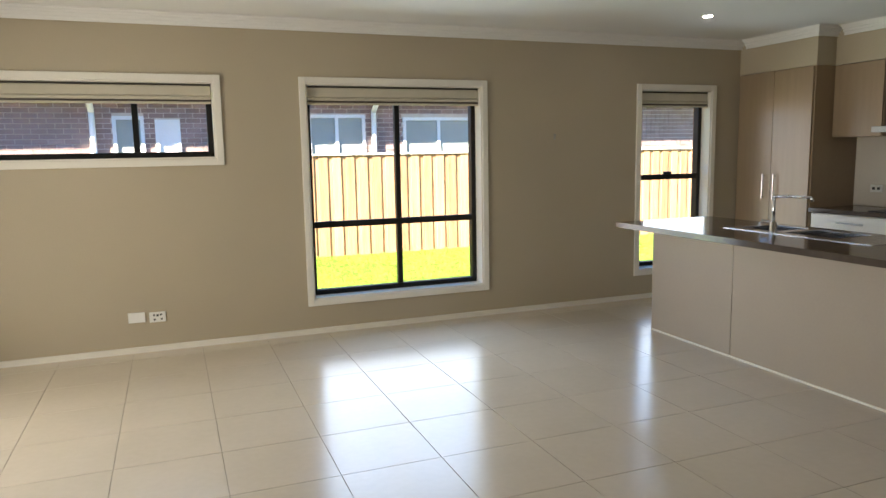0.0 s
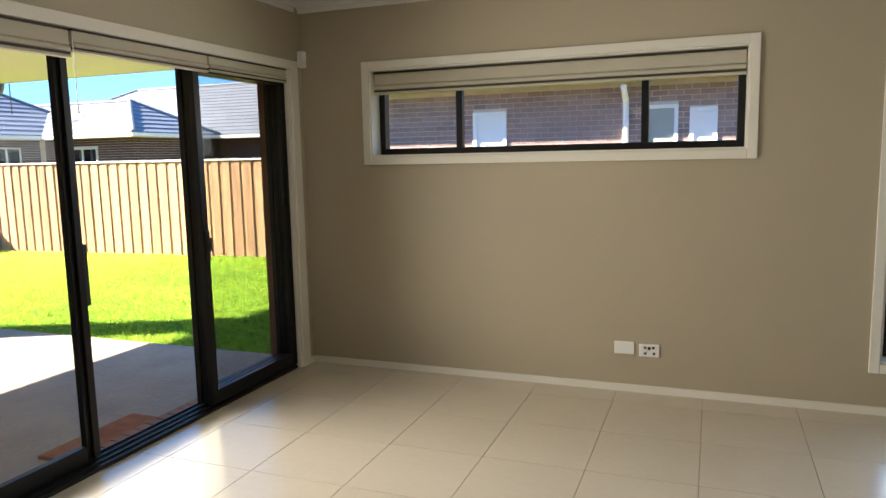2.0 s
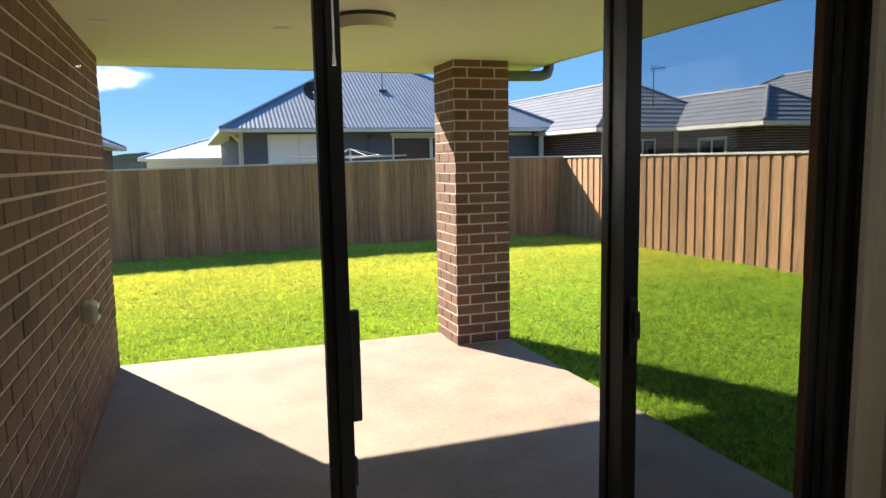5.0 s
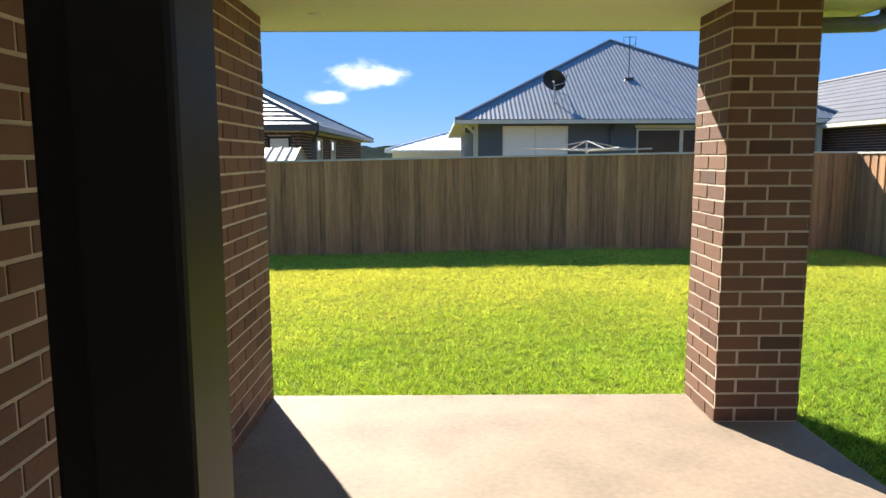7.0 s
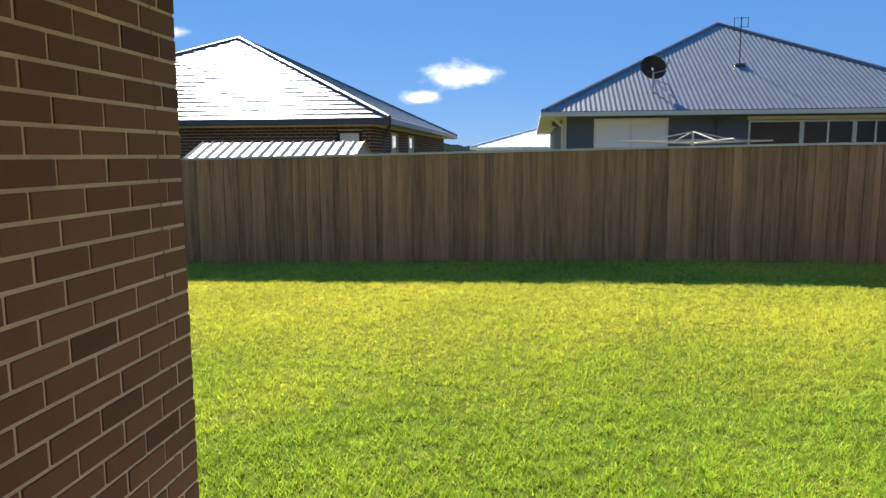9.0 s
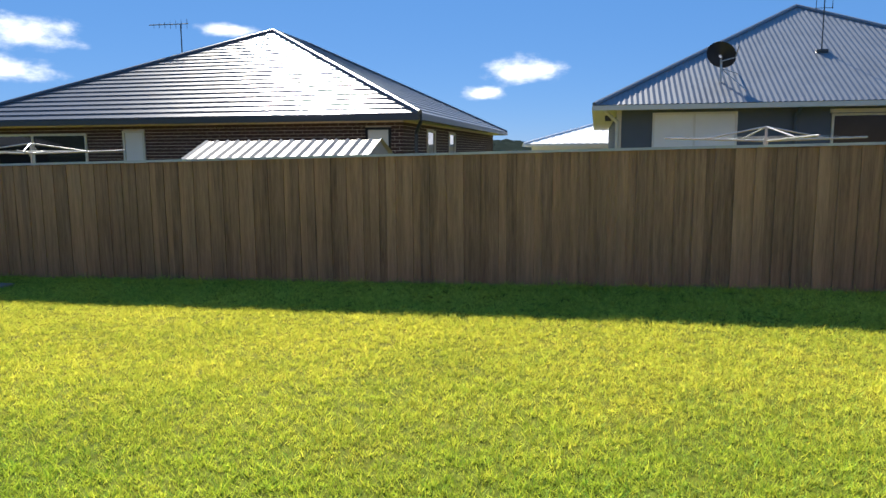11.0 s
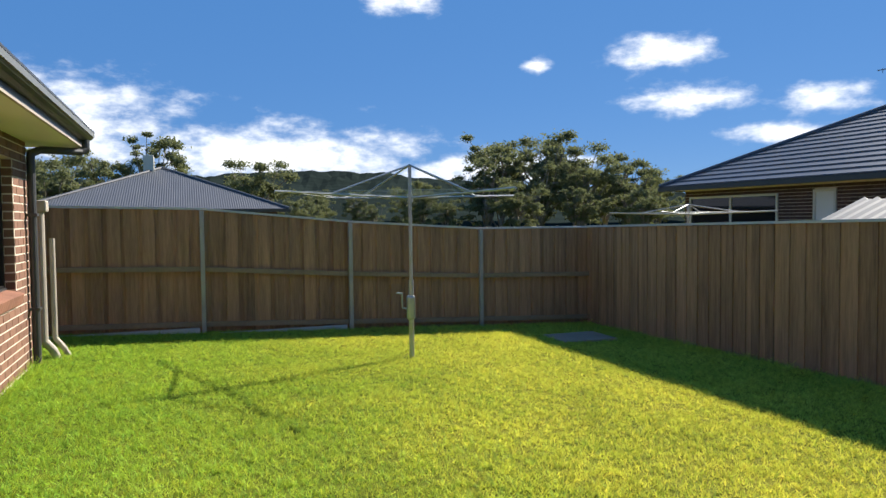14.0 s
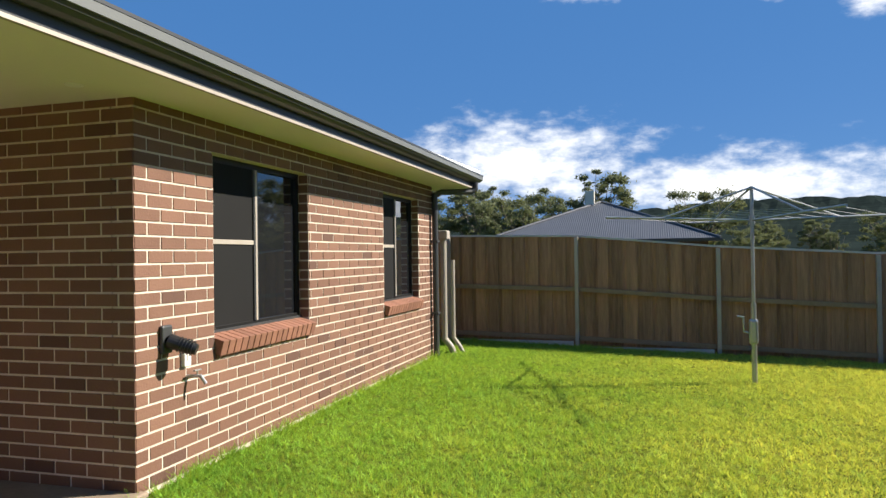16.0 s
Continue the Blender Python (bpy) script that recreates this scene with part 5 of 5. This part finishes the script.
# ---- trees beyond the fences ----
def gum_tree(name, height, spread, seed, leaves):
    rnd = random.Random(seed)
    ob = thing(name, (0, 0, 0), "grey-green gum tree with a ragged open crown", "tree", "gum trees")
    trunk, crown = bmesh.new(), bmesh.new()
    p = Vector((0, 0, -0.3))
    pts = [p.copy()]
    for i in range(5):
        p = p + Vector((rnd.uniform(-0.25, 0.25), rnd.uniform(-0.25, 0.25), height * 0.13))
        pts.append(p.copy())
    for i, (a, b) in enumerate(zip(pts, pts[1:])):
        rod(trunk, a, b, 0.20 * (1 - i * 0.14), 0.20 * (1 - (i + 1) * 0.14), seg=8)
    clumps = []
    for k in range(34):
        st = pts[rnd.randint(1, 5)]
        an = rnd.uniform(0, 6.283)
        rad = spread * rnd.uniform(0.25, 1.0)
        e = Vector((rad * math.cos(an), rad * math.sin(an), height * rnd.uniform(0.28, 0.97)))
        if e.z < st.z:
            e.z = st.z + 0.4
        mid = st.lerp(e, 0.5) + Vector((0, 0, 0.3))
        rod(trunk, st, mid, 0.08, 0.05, seg=6), rod(trunk, mid, e, 0.05, 0.018, seg=5)
        clumps += [(e, rnd.uniform(0.5, 1.0)), (mid, rnd.uniform(0.3, 0.6))]
    for c, r in clumps:
        r *= spread * 0.25
        for _ in range(int(leaves * 1.25 * r)):
            v = Vector((rnd.gauss(0, 1), rnd.gauss(0, 1), rnd.gauss(0, 0.7)))
            v = Vector((v.x, v.y, v.z * 0.8)) * r * 0.5
            o = c + v
            s = rnd.uniform(0.07, 0.17)
            d1 = Vector((rnd.uniform(-1, 1), rnd.uniform(-1, 1), rnd.uniform(-1, 0.2))).normalized() * s
            d2 = Vector((rnd.uniform(-1, 1), rnd.uniform(-1, 1), rnd.uniform(-1, 1))).normalized() * s * 0.55
            crown.faces.new([crown.verts.new(q) for q in (o - d1, o + d2, o + d1, o - d2)])
    part("trunk", trunk, M_BARK, ob, smooth=True)
    part("crown", crown, M_LEAF, ob)
    return ob


kinds = [gum_tree("gum_tree", 9.0, 2.9, 3, 330), gum_tree("gum_tree", 7.5, 3.3, 8, 320), gum_tree("gum_tree", 8.4, 2.5, 15, 340)]
spots = [(-33.5, -50, 1.0), (-37.6, -51, 1.03), (-30.5, -46, 0.78), (-26.5, -50, 0.52), (-41.5, -50, 0.92), (-45.5, -48, 0.80), (-50, -50, 0.68), (-54, -46, 0.6), (-22, -54, 0.5), (-18, -52, 0.5), (-13.6, -53, 0.74), (-6, -52, 0.94), (-2.5, -51, 0.78), (1, -50, 0.72), (4.5, -49, 0.80), (8, -48, 0.82), (12, -50, 0.8), (-35.5, -46, 0.72), (-39, -45, 0.75), (-43, -44, 0.7), (-20, -60, 0.45), (-10, -58, 0.55), (-28, -58, 0.6), (-48, -56, 0.72), (-58, -52, 0.6), (-31.5, -42, 0.5), (-36, -41, 0.48), (-26, -43, 0.4), (-41, -40, 0.45), (-21, -45, 0.36), (-46, -40, 0.42), (-16, -46, 0.38), (2, -43, 0.62), (6.5, -42, 0.66), (0.5, -46, 0.7), (4, -52, 0.85), (9, -44, 0.75), (-50, -41, 0.42)]
for i, (x, y, s) in enumerate(spots):
    h0 = (9.0, 7.5, 8.4)[i % 3]
    k = s * 9.4 / h0
    m = pose(x, y, -0.7, 0, 0, i * 67)
    if i < 3:
        kinds[i].matrix_basis = m @ Matrix.Diagonal((k, k, k, 1))
    else:
        c = copy_thing(kinds[i % 3], m)
        c.scale = (k, k, k)

# ---- wooded hills on the skyline ----
bm = bmesh.new()
prev = None
for i in range(301):
    an = radians(-185 + 165 * i / 300)
    deg = math.degrees(an)
    h = 17 + 15 * math.exp(-((deg + 100) / 16) ** 2) + 9 * math.exp(-((deg + 68) / 14) ** 2) - 9 * max(0, min(1, (-120 - deg) / 30))
    cur = []
    for r, f in ((88, -0.12), (92, 0.05), (110, 0.07), (160, 0.14), (220, 0.24), (290, 0.38), (360, 0.56), (430, 0.76), (500, 0.98), (560, 1.18), (620, 1.36), (680, 1.45)):
        x, y = r * math.cos(an), r * math.sin(an)
        lump = 0.005 * r * noise.noise((x * 0.05, y * 0.05, 0)) + 0.004 * r * noise.noise((x * 0.2, y * 0.2, 4))
        cur.append(bm.verts.new((x, y, h * f + (lump if f > 0 else -1))))
    if prev:
        for k in range(len(cur) - 1):
            bm.faces.new((prev[k], cur[k], cur[k + 1], prev[k + 1]))
    prev = cur
structure("backdrop", bm, M_HILL, "distant wooded hills", "hills")


# ---- grass blades on the lawn ----
def grass(name, x0, x1, y0, y1, per_m2, hmin, hmax, seed, keep=None):
    rng = np.random.default_rng(seed)
    n_t = int((x1 - x0) * (y1 - y0) * per_m2 / 10)
    tx, ty, th = rng.uniform(x0, x1, n_t), rng.uniform(y0, y1, n_t), rng.uniform(0.45, 1.5, n_t)
    px = np.repeat(tx, 10) + rng.normal(0, 0.021, n_t * 10)
    py = np.repeat(ty, 10) + rng.normal(0, 0.021, n_t * 10)
    tall = np.repeat(th * (1 + 0.14 * np.sin(tx * 2.3 + 1.7 * np.sin(ty * 1.9)) * np.sin(ty * 2.9 + tx)) * (1 + 0.30 * np.sin(tx * 47 + 2.1 * np.sin(ty * 17)) * np.sin(ty * 43 + 2.3 * np.sin(tx * 13))), 10)
    if keep is not None:
        k = keep(px, py)
        px, py, tall = px[k], py[k], tall[k]
    n_b = len(px)
    d = np.clip(-6.6 - px, 0, 9)
    gz = -0.115 - d * (0.010 + 0.0022 * np.clip(8 - py, 0, 14)) - 0.010 * np.clip(py - 6, 0, 6)
    h = rng.uniform(hmin, hmax, n_b) * tall
    an = rng.uniform(0, 2 * math.pi, n_b)
    w = rng.uniform(0.0022, 0.0048, n_b)
    lean = rng.uniform(0.3, 1.7, n_b) * h
    la = rng.uniform(0, 2 * math.pi, n_b)
    co = np.empty((n_b, 3, 3), np.float32)
    co[:, 0] = np.stack([px - w * np.cos(an), py - w * np.sin(an), gz - 0.006], 1)
    co[:, 1] = np.stack([px + w * np.cos(an), py + w * np.sin(an), gz - 0.006], 1)
    co[:, 2] = np.stack([px + lean * np.cos(la), py + lean * np.sin(la), gz + h], 1)
    me = bpy.data.meshes.new(name)
    me.vertices.add(n_b * 3), me.loops.add(n_b * 3), me.polygons.add(n_b)
    me.vertices.foreach_set("co", co.ravel())
    me.loops.foreach_set("vertex_index", np.arange(n_b * 3, dtype=np.int32))
    me.polygons.foreach_set("loop_start", np.arange(0, n_b * 3, 3, dtype=np.int32))
    me.update(calc_edges=True)
    me.materials.append(M_GRASS)
    return tagged(new(name, me), "short green and straw-coloured lawn grass", "grass", kind="stuff")


def open_lawn(px, py):
    on_slab = (px > -6.64) & (py > 3.0) & (py < 6.23)
    house_ = (px > -6.60) & (py > -2.98) & (py < 3.1)
    drain = (px > -14.03) & (px < -13.12) & (py > -3.78) & (py < -3.02)
    return ~(on_slab | house_ | drain | ((px > -2.7) & (py < 6.2)))


grass("lawn_grass", BACK_X, -2.6, SOUTH_Y, NORTH_Y, 7000, 0.016, 0.044, 4, open_lawn)
grass("lawn_grass_side", -2.6, 9.0, OUT_N, NORTH_Y, 2600, 0.016, 0.04, 5)

grass("edge_tufts", -6.70, -6.575, -2.9, 3.0, 5200, 0.04, 0.12, 6)
grass("slab_tufts", -6.68, -6.62, 3.05, 6.2, 2600, 0.03, 0.07, 7)
grass("fence_tufts", -14.72, -14.5, -5.0, 11.4, 1500, 0.03, 0.10, 8)

# ---- pieces of the setting: bricks and floor tiles ----
U = Matrix(((0, -1, 0, WING_X + 0.014), (-1, 0, 0, WING_N), (0, 0, 1, -0.090), (0, 0, 0, 1)))
brickwork(wing_w, WING_N - WING_S, 28, U, [(WING_N - W1[1], WING_N - W1[0], W1[2] - 0.040, W1[3] + 0.090), (WING_N - W2[1], WING_N - W2[0], W2[2] - 0.040, W2[3] + 0.090)], (0.0, 2.9, 0.0, 3.0), 1, M_BRICK)
U = Matrix(((1, 0, 0, WING_X), (0, 1, 0, WING_N - 0.014), (0, 0, 1, -0.090), (0, 0, 0, 1)))
brickwork(wing_n, OUT_W - WING_X, 28, U, [], (0.0, 2.6, 0.0, 3.0), 0, M_BRICK)
for hole in (W1, W2):
    U = Matrix(((1, 0, 0, WING_X + 0.002), (0, 1, 0, hole[0] - 0.010), (0, 0, 1, -0.090), (0, 0, 0, 1)))
    brickwork(wing_w, 0.10, 25, U, [(-1, 1, 0, hole[2] + 0.090 - 0.02)], (9, 9, 9, 9), 0, M_BRICK)
for k, (org, along, outv) in enumerate((((-6.130, 5.711), (0, 1), (1, 0)), ((-6.595, 6.199), (0, -1), (-1, 0)), ((-6.609, 5.725), (1, 0), (0, -1)), ((-6.116, 6.185), (-1, 0), (0, 1)))):
    U = Matrix(((along[0], outv[0], 0, org[0]), (along[1], outv[1], 0, org[1]), (0, 0, 1, SLAB), (0, 0, 0, 1)))
    brickwork(pillar, 0.493 if along[0] else 0.488, 28, U, [], (0.0, 1.0, 0.0, 3.0), (k + 1) % 2, M_BRICK, 0.085)

tile_me = mesh_of("tile", box(0.0015, 0.5035, 0.0015, 0.4985, -0.012, 0.0, bevel=0.0012), M_TILE)
floor = bpy.data.objects["floor"]
count = 0
rest = bmesh.new()
for i in range(-7, 13):
    for j in range(-12, 6):
        x, y = 0.815 + 0.505 * i, 3.22 + 0.5 * j
        cut = x < IN_W or y + 0.5 > 5.93 or x + 0.505 > 6.9
        if not cut and count < 300 and j > -9 and i < 9:
            ob = new("tile", tile_me)
            ob.parent = floor
            ob.matrix_basis = pose(x, y, 0)
            count += 1
        else:
            xa, xb, ya, yb = max(x + 0.0015, IN_W - 0.02), min(x + 0.5035, 6.95), max(y + 0.0015, -2.7), min(y + 0.4985, 5.94)
            if xb - xa > 0.01 and yb - ya > 0.01:
                bx(rest, xa, xb, ya, yb, -0.012, 0.0)
tagged(part("cut_tiles", rest, M_TILE, floor), kind="stuff")
